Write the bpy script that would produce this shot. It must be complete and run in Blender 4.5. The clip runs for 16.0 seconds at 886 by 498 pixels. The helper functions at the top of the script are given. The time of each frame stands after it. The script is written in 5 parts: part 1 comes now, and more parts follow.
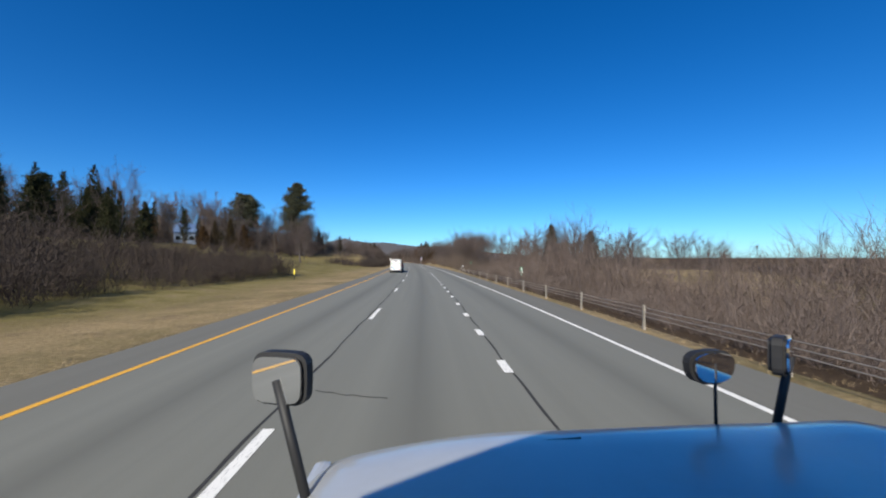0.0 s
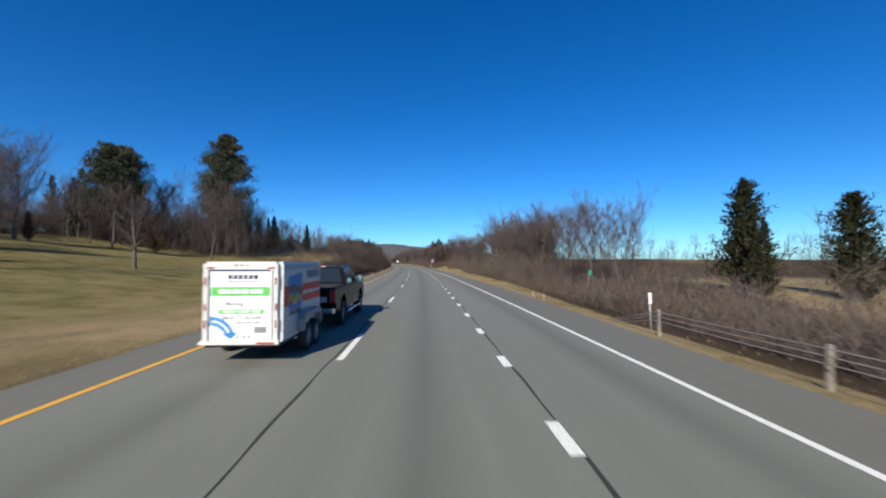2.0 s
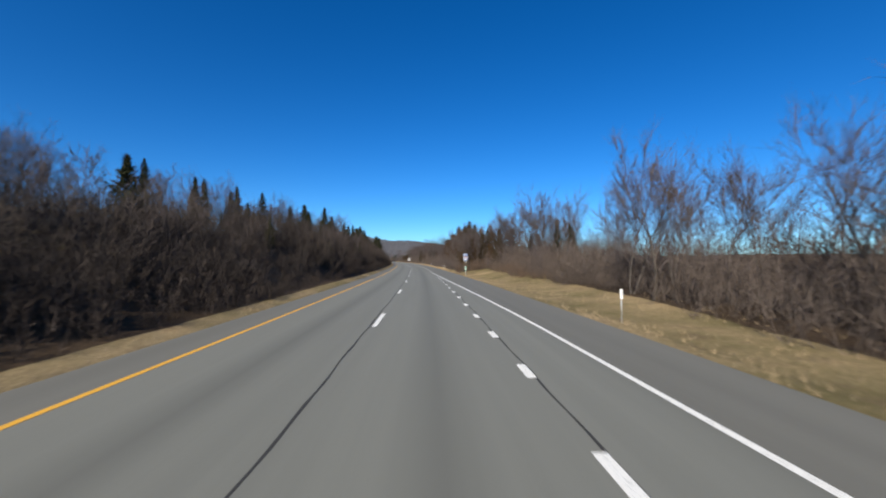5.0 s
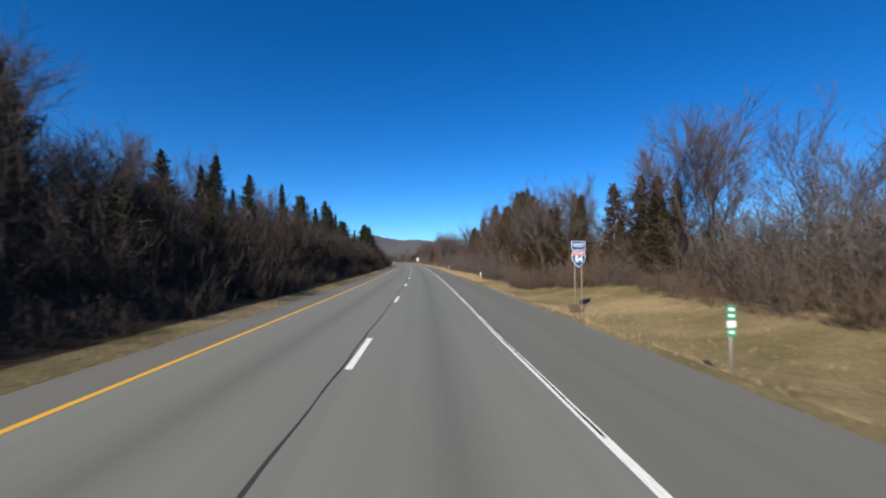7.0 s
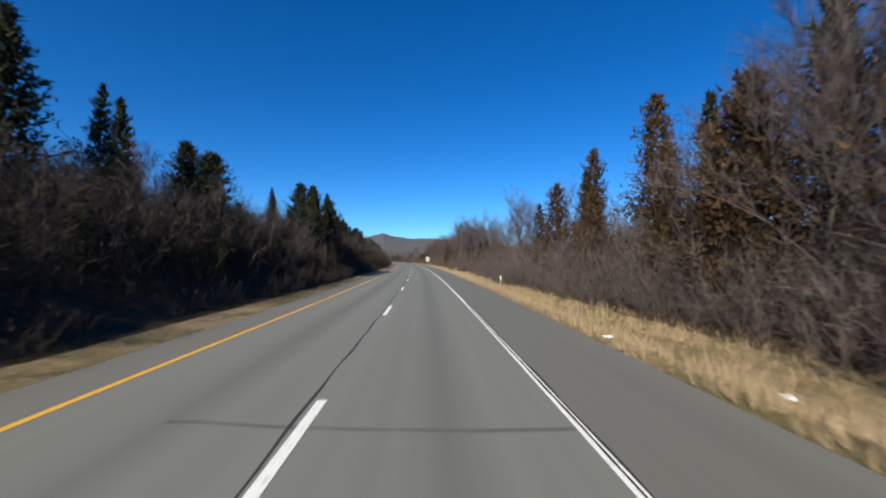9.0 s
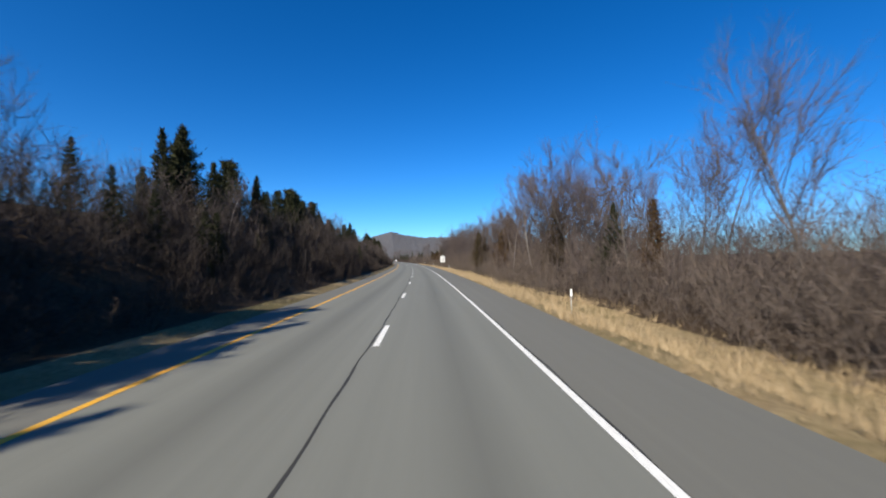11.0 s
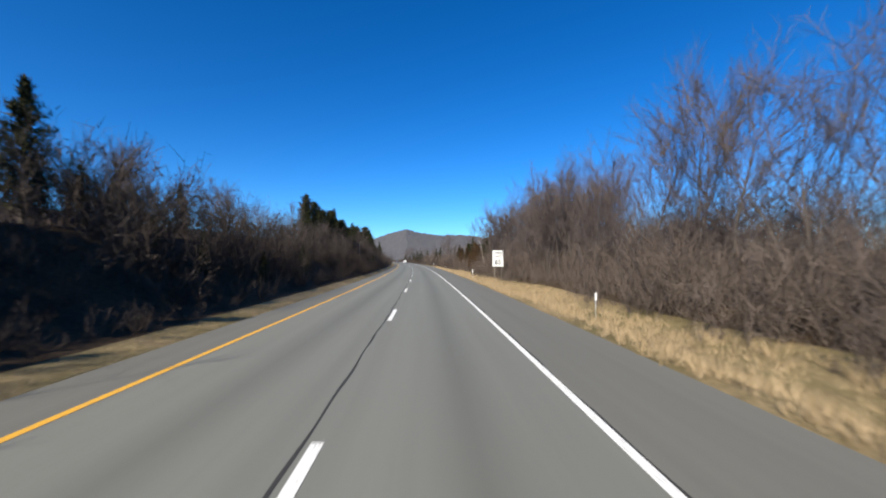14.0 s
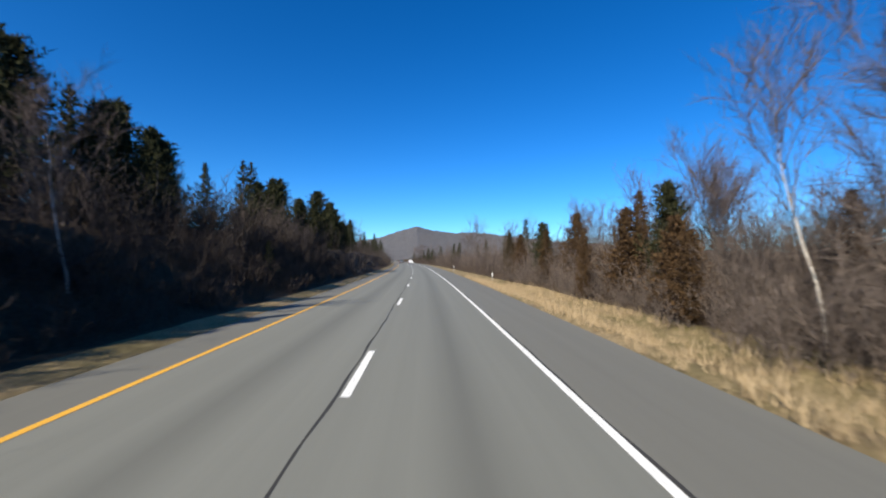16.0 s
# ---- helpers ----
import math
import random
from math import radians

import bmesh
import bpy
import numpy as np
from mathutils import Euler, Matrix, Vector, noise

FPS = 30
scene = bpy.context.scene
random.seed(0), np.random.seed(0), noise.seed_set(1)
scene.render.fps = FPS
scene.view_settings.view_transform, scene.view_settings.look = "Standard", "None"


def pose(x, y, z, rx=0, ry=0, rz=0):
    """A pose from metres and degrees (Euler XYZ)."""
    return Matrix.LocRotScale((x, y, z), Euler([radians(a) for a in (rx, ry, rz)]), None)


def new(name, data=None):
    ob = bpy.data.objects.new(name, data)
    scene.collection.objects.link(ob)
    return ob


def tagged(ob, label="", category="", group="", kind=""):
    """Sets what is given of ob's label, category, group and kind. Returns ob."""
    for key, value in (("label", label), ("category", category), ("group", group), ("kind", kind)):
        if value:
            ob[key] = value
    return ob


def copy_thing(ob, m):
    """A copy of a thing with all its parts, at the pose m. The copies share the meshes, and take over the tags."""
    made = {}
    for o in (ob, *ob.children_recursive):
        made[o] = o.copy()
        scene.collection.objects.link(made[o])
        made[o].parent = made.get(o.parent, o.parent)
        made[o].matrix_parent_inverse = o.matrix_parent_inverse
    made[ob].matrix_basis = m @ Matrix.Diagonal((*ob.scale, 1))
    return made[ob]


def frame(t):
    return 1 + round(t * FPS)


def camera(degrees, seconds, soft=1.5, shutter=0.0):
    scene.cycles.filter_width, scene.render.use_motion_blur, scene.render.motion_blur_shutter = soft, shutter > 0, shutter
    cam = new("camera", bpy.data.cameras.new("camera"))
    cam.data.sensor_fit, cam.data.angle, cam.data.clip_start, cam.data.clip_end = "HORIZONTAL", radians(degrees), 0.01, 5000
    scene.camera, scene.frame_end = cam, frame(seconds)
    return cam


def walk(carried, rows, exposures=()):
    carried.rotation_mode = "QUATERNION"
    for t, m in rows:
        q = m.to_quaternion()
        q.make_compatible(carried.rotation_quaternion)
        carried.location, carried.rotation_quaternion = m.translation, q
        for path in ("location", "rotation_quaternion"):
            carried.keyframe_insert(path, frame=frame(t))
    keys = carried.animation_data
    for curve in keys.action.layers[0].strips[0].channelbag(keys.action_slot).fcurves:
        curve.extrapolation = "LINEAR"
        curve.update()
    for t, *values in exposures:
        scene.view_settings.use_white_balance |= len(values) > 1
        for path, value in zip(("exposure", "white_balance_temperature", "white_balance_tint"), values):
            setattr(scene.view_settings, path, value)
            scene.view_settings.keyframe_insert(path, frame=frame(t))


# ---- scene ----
# The road: an arc that bends gently to the left, straight before and after it.
# s runs along the road, u to the right of the line between the two lanes.
RADIUS, ARC_END = 1900.0, 700.0


def heading(s):
    return min(max(s, 0.0), ARC_END) / RADIUS


def on_road(s, u, z=0.0):
    a = heading(s)
    x, y = -RADIUS * (1 - math.cos(a)), RADIUS * math.sin(a)
    rest = s if s < 0 else max(0.0, s - ARC_END)
    x, y = x - math.sin(a) * rest, y + math.cos(a) * rest
    return Vector((x + u * math.cos(a), y + u * math.sin(a), z))


def road_pose(s, u, z=0.0, turn=0.0):
    return Matrix.Translation(on_road(s, u, z)) @ Matrix.Rotation(heading(s) + radians(turn), 4, "Z")


def road_points(s, u, z):
    """The same as on_road for arrays."""
    s, u, z = np.broadcast_arrays(*(np.asarray(v, float) for v in (s, u, z)))
    a = np.clip(s, 0, ARC_END) / RADIUS
    rest = np.where(s < 0, s, np.maximum(0, s - ARC_END))
    x = -RADIUS * (1 - np.cos(a)) - np.sin(a) * rest + u * np.cos(a)
    y = RADIUS * np.sin(a) + np.cos(a) * rest + u * np.sin(a)
    return np.stack([x, y, z], -1)


# ---- camera ----
cam = camera(96.5, 16.0, soft=2.0, shutter=0.13)
EYE_HEIGHT, AXIS_TURN, AXIS_PITCH = 2.13, -2.29, 1.50
# seconds, metres along the road, metres right of the lane line, nod in degrees
DRIVE = [
    (0.0, 0.0, 2.00, 0.00), (0.0334, 0.2, 2.00, 0.0), (0.1, 1.9, 2.00, 0.0), (0.2, 4.9, 2.00, 0.0), (0.3, 7.9, 2.00, 0.03), (0.5, 13.6, 1.99, 0.05), (1.0, 27.2, 1.97, 0.0), (1.5, 40.7, 1.93, 0.50), (2.0, 54.3, 1.90, 0.32),
    (2.5, 67.9, 1.84, 0.08), (3.0, 81.5, 1.80, 0.05), (3.5, 95.0, 1.76, 0.05), (4.0, 108.6, 1.73, 0.0), (5.0, 135.7, 1.66, 0.0),
    (6.0, 162.8, 1.58, 0.0), (6.5, 176.1, 1.55, 0.0), (7.0, 189.3, 1.54, 0.05), (7.5, 202.5, 1.55, 0.0), (8.0, 215.9, 1.58, 0.0),
    (8.5, 229.3, 1.60, 0.0), (9.0, 242.8, 1.60, 0.0), (10.0, 269.9, 1.48, 0.0), (11.0, 297.0, 1.26, 0.0), (11.5, 310.5, 1.23, 0.05),
    (12.0, 323.8, 1.20, 0.08), (12.5, 337.3, 1.24, -0.12), (13.0, 350.8, 1.26, -0.15), (13.5, 364.5, 1.28, 0.08), (14.0, 378.3, 1.29, 0.0),
    (14.5, 392.4, 1.30, -0.22), (15.0, 406.6, 1.31, 0.0), (15.5, 420.6, 1.30, 0.05), (16.0, 434.7, 1.28, -0.08)]
rows = []
for t, s, u, nod in DRIVE:
    eye = on_road(s, u, EYE_HEIGHT)
    rows.append((t, pose(*eye, 90 + AXIS_PITCH + nod, 0, math.degrees(heading(s)) + AXIS_TURN)))
walk(cam, rows, [(0.0, 0.45), (9.0, 0.48), (11.5, 0.68), (16.0, 0.75)])

# ---- light ----
SUN_WAY = Vector((0.287, 0.788, -0.545)).normalized()
world = bpy.data.worlds.new("sky")
scene.world = world
world.use_nodes = True
sky = world.node_tree.nodes.new("ShaderNodeTexSky")
sky.sky_type, sky.sun_disc = "NISHITA", False
sky.sun_elevation = math.asin(-SUN_WAY.z)
sky.sun_rotation = math.atan2(-SUN_WAY.x, -SUN_WAY.y)
sky.altitude, sky.air_density, sky.dust_density, sky.ozone_density = 200, 0.7, 0.5, 3.0
background = world.node_tree.nodes["Background"]
background.inputs["Strength"].default_value = 0.094
deep = world.node_tree.nodes.new("ShaderNodeHueSaturation")
deep.inputs["Saturation"].default_value = 1.35
tint = world.node_tree.nodes.new("ShaderNodeMix")
tint.data_type, tint.blend_type = "RGBA", "MULTIPLY"
tint.inputs[0].default_value = 1.0
tint.inputs[7].default_value = (0.67, 1.01, 1.20, 1)
world.node_tree.links.new(sky.outputs[0], deep.inputs["Color"])
world.node_tree.links.new(deep.outputs[0], tint.inputs[6])
world.node_tree.links.new(tint.outputs[2], background.inputs["Color"])
sun = new("sun", bpy.data.lights.new("sun", "SUN"))
sun.data.energy, sun.data.angle, sun.data.color = 5.0, radians(0.53), (1.0, 0.93, 0.80)
sun.rotation_euler = SUN_WAY.to_track_quat("-Z", "Y").to_euler()


# ---- materials ----
class Nodes:
    """A small wrapper to write node materials in few lines."""

    def __init__(self, name, roughness=0.8, metallic=0.0):
        self.mat = bpy.data.materials.new(name)
        self.mat.use_nodes = True
        self.tree = self.mat.node_tree
        self.bsdf = self.tree.nodes["Principled BSDF"]
        self.set(self.bsdf, Roughness=roughness, Metallic=metallic)

    def set(self, node, **values):
        for key, value in values.items():
            socket = node.inputs[key.replace("_", " ")]
            if isinstance(value, bpy.types.NodeSocket):
                self.tree.links.new(value, socket)
            else:
                socket.default_value = value

    def node(self, kind, **values):
        made = self.tree.nodes.new("ShaderNode" + kind)
        self.set(made, **values)
        return made

    def coord(self, which="Object"):
        return self.node("TexCoord").outputs[which]

    def scaled(self, vector, x, y, z):
        made = self.node("Mapping", Vector=vector)
        made.inputs["Scale"].default_value = (x, y, z)
        return made.outputs[0]

    def noise(self, vector, scale, detail=4.0, roughness=0.6):
        return self.node("TexNoise", Vector=vector, Scale=scale, Detail=detail, Roughness=roughness).outputs["Fac"]

    def ramp(self, fac, *stops):
        made = self.node("ValToRGB", Fac=fac)
        while len(made.color_ramp.elements) < len(stops):
            made.color_ramp.elements.new(0.5)
        for element, (at, colour) in zip(made.color_ramp.elements, stops):
            element.position, element.color = at, (*colour, 1)
        return made.outputs["Color"]

    def mix(self, fac, a, b, blend="MIX"):
        made = self.tree.nodes.new("ShaderNodeMix")
        made.data_type, made.blend_type = "RGBA", blend
        for socket, value in ((made.inputs[0], fac), (made.inputs[6], a), (made.inputs[7], b)):
            if isinstance(value, bpy.types.NodeSocket):
                self.tree.links.new(value, socket)
            else:
                socket.default_value = value if isinstance(value, float) else (*value, 1)
        return made.outputs[2]

    def math(self, operation, a, b=0.0):
        made = self.tree.nodes.new("ShaderNodeMath")
        made.operation = operation
        for socket, value in zip(made.inputs, (a, b)):
            if isinstance(value, bpy.types.NodeSocket):
                self.tree.links.new(value, socket)
            else:
                socket.default_value = value
        return made.outputs[0]

    def colour(self, value):
        if isinstance(value, bpy.types.NodeSocket):
            self.tree.links.new(value, self.bsdf.inputs["Base Color"])
        else:
            self.bsdf.inputs["Base Color"].default_value = (*value, 1)
        return self

    def bump(self, height, strength=0.3, distance=0.02):
        made = self.node("Bump", Height=height, Strength=strength, Distance=distance)
        self.tree.links.new(made.outputs[0], self.bsdf.inputs["Normal"])
        return self.mat


def plain(name, colour, roughness=0.6, metallic=0.0, vary=0.12, scale=6.0, coat=0.0, gloss=0.5):
    m = Nodes(name, roughness, metallic)
    v = m.coord()
    dirt = m.noise(v, scale, 5)
    m.colour(m.ramp(dirt, (0.3, [c * (1 - vary) for c in colour]), (0.7, [min(1, c * (1 + vary)) for c in colour])))
    m.set(m.bsdf, Roughness=roughness, Coat_Weight=coat)
    m.bsdf.inputs["Specular IOR Level"].default_value = gloss
    m.bsdf.inputs["Coat Roughness"].default_value = 0.05
    return m.mat


def twig_material(name, dark, light, roughness=0.9):
    m = Nodes(name, roughness)
    geo = m.node("NewGeometry").outputs["Random Per Island"]
    info = m.node("ObjectInfo").outputs["Random"]
    base = m.ramp(geo, (0.0, dark), (1.0, light))
    m.colour(m.mix(m.math("MULTIPLY", info, 0.35), base, m.mix(1.0, base, (1.08, 0.96, 0.88), "MULTIPLY")))
    m.set(m.bsdf, Specular_IOR_Level=0.08)
    return m.mat

def asphalt_material(name, base, worn, oily=0.72):
    m = Nodes(name, 0.85)
    uv = m.coord("UV")
    across = m.node("SeparateXYZ", Vector=uv).outputs["X"]
    fine = m.noise(m.scaled(uv, 1, 1, 1), 55.0, 6, 0.75)
    streak = m.noise(m.scaled(uv, 1.6, 0.03, 1), 1.0, 4)
    blotch = m.noise(m.scaled(uv, 0.35, 0.06, 1), 1.0, 5)
    # the oil-darkened stripe between the wheel tracks of each lane
    lane = m.math("PINGPONG", m.math("SUBTRACT", across, 0.03), 1.83)
    oil = m.node("MapRange", Value=m.math("ADD", lane, m.math("MULTIPLY", streak, 0.5)))
    oil.inputs["From Min"].default_value, oil.inputs["From Max"].default_value = 1.45, 2.2
    colour = m.ramp(fine, (0.3, [c * 0.72 for c in base]), (0.72, [c * 1.25 for c in base]))
    colour = m.mix(m.math("MULTIPLY", blotch, 0.8), colour, worn)
    colour = m.mix(m.math("MULTIPLY", oil.outputs[0], oily), colour, [c * 0.42 for c in base])
    colour = m.mix(0.35, colour, m.ramp(streak, (0.3, [c * 0.8 for c in base]), (0.7, [c * 1.3 for c in base])))
    m.colour(colour)
    return m.bump(fine, 0.35, 0.006)


def ground_material():
    m = Nodes("dry_grass_ground", 0.95)
    m.set(m.bsdf, Specular_IOR_Level=0.08)
    v = m.coord()
    fine = m.noise(m.scaled(v, 1, 1, 1), 9.0, 7, 0.75)
    mid = m.noise(v, 0.55, 6, 0.65)
    wide = m.noise(v, 0.11, 5, 0.7)
    straw = m.ramp(fine, (0.25, (0.14, 0.100, 0.050)), (0.5, (0.31, 0.228, 0.122)), (0.8, (0.46, 0.355, 0.21)))
    green = m.ramp(fine, (0.25, (0.085, 0.070, 0.030)), (0.7, (0.21, 0.17, 0.08)))
    soil = m.ramp(fine, (0.25, (0.08, 0.056, 0.034)), (0.7, (0.22, 0.155, 0.095)))
    a = m.mix(m.ramp(wide, (0.40, (0, 0, 0)), (0.62, (1, 1, 1))), straw, green)
    lawn = m.tree.nodes.new("ShaderNodeAttribute")
    lawn.attribute_name = "lawn"
    turf = m.ramp(m.math("ADD", m.math("MULTIPLY", mid, 0.6), m.math("MULTIPLY", wide, 0.4)), (0.36, (0.088, 0.074, 0.026)), (0.50, (0.175, 0.145, 0.055)), (0.66, (0.30, 0.245, 0.115)))
    turf = m.mix(0.5, turf, m.mix(1.0, turf, m.ramp(fine, (0.25, (0.45, 0.45, 0.45)), (0.75, (1.5, 1.5, 1.5))), "MULTIPLY"))
    a = m.mix(lawn.outputs["Fac"], a, turf)
    a = m.mix(m.ramp(mid, (0.52, (0, 0, 0)), (0.72, (0.8, 0.8, 0.8))), a, soil)
    # leaf litter, its brown kept extra dark to carry the bank's shade
    litter = m.ramp(fine, (0.25, (0.024, 0.017, 0.011)), (0.5, (0.060, 0.041, 0.026)), (0.8, (0.13, 0.09, 0.056)))
    woods = m.tree.nodes.new("ShaderNodeAttribute")
    woods.attribute_name = "woods"
    ragged = m.math("ADD", woods.outputs["Fac"], m.math("MULTIPLY", m.math("SUBTRACT", mid, 0.5), 0.9))
    a = m.mix(m.ramp(ragged, (0.35, (0, 0, 0)), (0.6, (1, 1, 1))), a, litter)
    m.colour(a)
    return m.bump(m.math("ADD", fine, m.math("MULTIPLY", mid, 2.0)), 0.7, 0.08)


def paint_material(name, colour, worn=(0.16, 0.155, 0.145)):
    m = Nodes(name, 0.7)
    uv = m.coord("UV")
    chips = m.noise(m.scaled(uv, 30, 6, 1), 1.0, 6, 0.75)
    m.colour(m.mix(m.ramp(chips, (0.53, (0, 0, 0)), (0.70, (0.9, 0.9, 0.9))), colour, worn))
    return m.bump(chips, 0.2, 0.004)


ASPHALT = asphalt_material("asphalt", (0.150, 0.149, 0.124), (0.180, 0.179, 0.150))
SHOULDER = asphalt_material("shoulder_asphalt", (0.124, 0.119, 0.098), (0.151, 0.146, 0.121), 0.1)
GROUND = ground_material()
WHITE_PAINT = paint_material("white_road_paint", (0.76, 0.74, 0.68))
YELLOW_PAINT = paint_material("yellow_road_paint", (0.70, 0.36, 0.03))
TAR = plain("tar_sealant", (0.030, 0.028, 0.025), 0.85, vary=0.3, scale=20)
BARK = plain("grey_bark", (0.085, 0.071, 0.060), 0.95, vary=0.35, scale=4)
PALE_BARK = plain("pale_bark", (0.42, 0.38, 0.33), 0.9, vary=0.3, scale=5)
TWIG = twig_material("bare_twigs", (0.046, 0.038, 0.036), (0.14, 0.114, 0.106))
# Sun and shade in the colour: brush darkened for the bank, tan copy lightened.
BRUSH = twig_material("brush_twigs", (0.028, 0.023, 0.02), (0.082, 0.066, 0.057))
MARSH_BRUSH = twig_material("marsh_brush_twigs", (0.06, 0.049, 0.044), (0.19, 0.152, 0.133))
SUNLIT_TAN_BRUSH = twig_material("sunlit_tan_brush_twigs", (0.052, 0.042, 0.036), (0.16, 0.128, 0.108))
RUSSET_BRUSH = twig_material("russet_brush_twigs", (0.062, 0.042, 0.030), (0.180, 0.124, 0.088))
CEDAR = twig_material("cedar_foliage", (0.011, 0.014, 0.007), (0.046, 0.047, 0.022))
RUST_CEDAR = twig_material("winter_brown_foliage", (0.020, 0.013, 0.008), (0.100, 0.061, 0.029))
OLIVE_CEDAR = twig_material("olive_brown_foliage", (0.02, 0.016, 0.01), (0.078, 0.058, 0.032))
PINE = twig_material("pine_needles", (0.027, 0.031, 0.019), (0.092, 0.094, 0.060))
STRAW = twig_material("straw_grass", (0.22, 0.165, 0.095), (0.44, 0.345, 0.215))


# ---- building helpers ----
def mesh_from(name, verts, faces, material, uvs=None, smooth=False):
    me = bpy.data.meshes.new(name)
    me.from_pydata([tuple(v) for v in verts], [], [tuple(f) for f in faces])
    me.materials.append(material)
    if uvs is not None:
        layer = me.uv_layers.new(name="UVMap")
        index = np.empty(len(me.loops), np.int32)
        me.loops.foreach_get("vertex_index", index)
        layer.data.foreach_set("uv", np.asarray(uvs, np.float32)[index].ravel())
    if smooth:
        me.polygons.foreach_set("use_smooth", [True] * len(me.polygons))
    me.update()
    return me


def mesh_arrays(name, verts, tris, material, smooth=False):
    """A mesh from numpy arrays of points and triangles."""
    verts, tris = np.asarray(verts, np.float32), np.asarray(tris, np.int32)
    me = bpy.data.meshes.new(name)
    me.vertices.add(len(verts))
    me.vertices.foreach_set("co", verts.ravel())
    me.loops.add(tris.size)
    me.loops.foreach_set("vertex_index", tris.ravel())
    me.polygons.add(len(tris))
    me.polygons.foreach_set("loop_start", np.arange(0, tris.size, 3, dtype=np.int32))
    if smooth:
        me.polygons.foreach_set("use_smooth", np.ones(len(tris), bool))
    me.materials.append(material)
    me.update(calc_edges=True)
    me.validate()
    return me


def part(name, data, parent, m=None, label=""):
    """A mesh object under a thing or a part."""
    ob = new(name, data)
    ob.parent = parent
    if m is not None:
        ob.matrix_basis = m
    if label:
        ob["label"] = label
    return ob


def bm_mesh(name, bm, material, smooth=False):
    me = bpy.data.meshes.new(name)
    bmesh.ops.recalc_face_normals(bm, faces=bm.faces)
    bm.to_mesh(me)
    bm.free()
    for mat in material if isinstance(material, (list, tuple)) else [material]:
        me.materials.append(mat)
    if smooth:
        me.polygons.foreach_set("use_smooth", [True] * len(me.polygons))
    return me


def add_box(bm, lo, hi, bevel=0.0):
    lo, hi = Vector(lo), Vector(hi)
    made = bmesh.ops.create_cube(bm, size=1.0, matrix=Matrix.LocRotScale((lo + hi) / 2, None, hi - lo))
    if bevel:
        edges = list({e for v in made["verts"] for e in v.link_edges})
        bmesh.ops.bevel(bm, geom=edges, offset=bevel, segments=2, affect="EDGES", profile=0.6)


def box(lo, hi, bevel=0.0):
    bm = bmesh.new()
    add_box(bm, lo, hi, bevel)
    return bm


def add_rod(bm, a, b, r0, r1=None, sides=10):
    a, b = Vector(a), Vector(b)
    turn = (b - a).to_track_quat("Z", "Y").to_matrix().to_4x4()
    bmesh.ops.create_cone(bm, cap_ends=True, segments=sides, radius1=r0, radius2=r0 if r1 is None else r1, depth=(b - a).length,
                          matrix=Matrix.Translation((a + b) / 2) @ turn)


def rod(a, b, r0, r1=None, sides=10):
    bm = bmesh.new()
    add_rod(bm, a, b, r0, r1, sides)
    return bm


def strip(name, s_values, left, right, z, material):
    """A ribbon along the road between two lines; left and right may change with s."""
    s = np.asarray(s_values, float)
    a, b = np.broadcast_to(left, s.shape), np.broadcast_to(right, s.shape)
    verts = np.concatenate([road_points(s, a, z), road_points(s, b, z)])
    n = len(s)
    faces = [(i, n + i, n + i + 1, i + 1) for i in range(n - 1)]
    uvs = np.concatenate([np.stack([a, s], -1), np.stack([b, s], -1)])
    return mesh_from(name, verts, faces, material, uvs)


# ---- ground and road ----
def white_edge(s):
    return np.interp(s, [-200, 19, 73, 120, 150, 176, 186, 200], [6.9, 6.8, 6.25, 5.75, 5.2, 4.13, 3.80, 3.55])


def paved_right(s):
    return np.interp(s, [0, 80, 140, 205, 250], [8.35, 8.2, 7.7, 6.6, 6.05])


PAVED_LEFT = -5.1


def smooth_step(x, a, b):
    t = np.clip((x - a) / (b - a), 0, 1)
    return t * t * (3 - 2 * t)


def ripple(s, u, size, seed):
    return (np.sin(s / size + seed) * np.cos(u / size * 1.3 + seed * 2.1) + 0.6 * np.sin(s / size * 2.3 + u / size * 1.7 + seed * 0.7)
            + 0.4 * np.cos(u / size * 3.1 - s / size * 1.1 + seed)) / 2.0


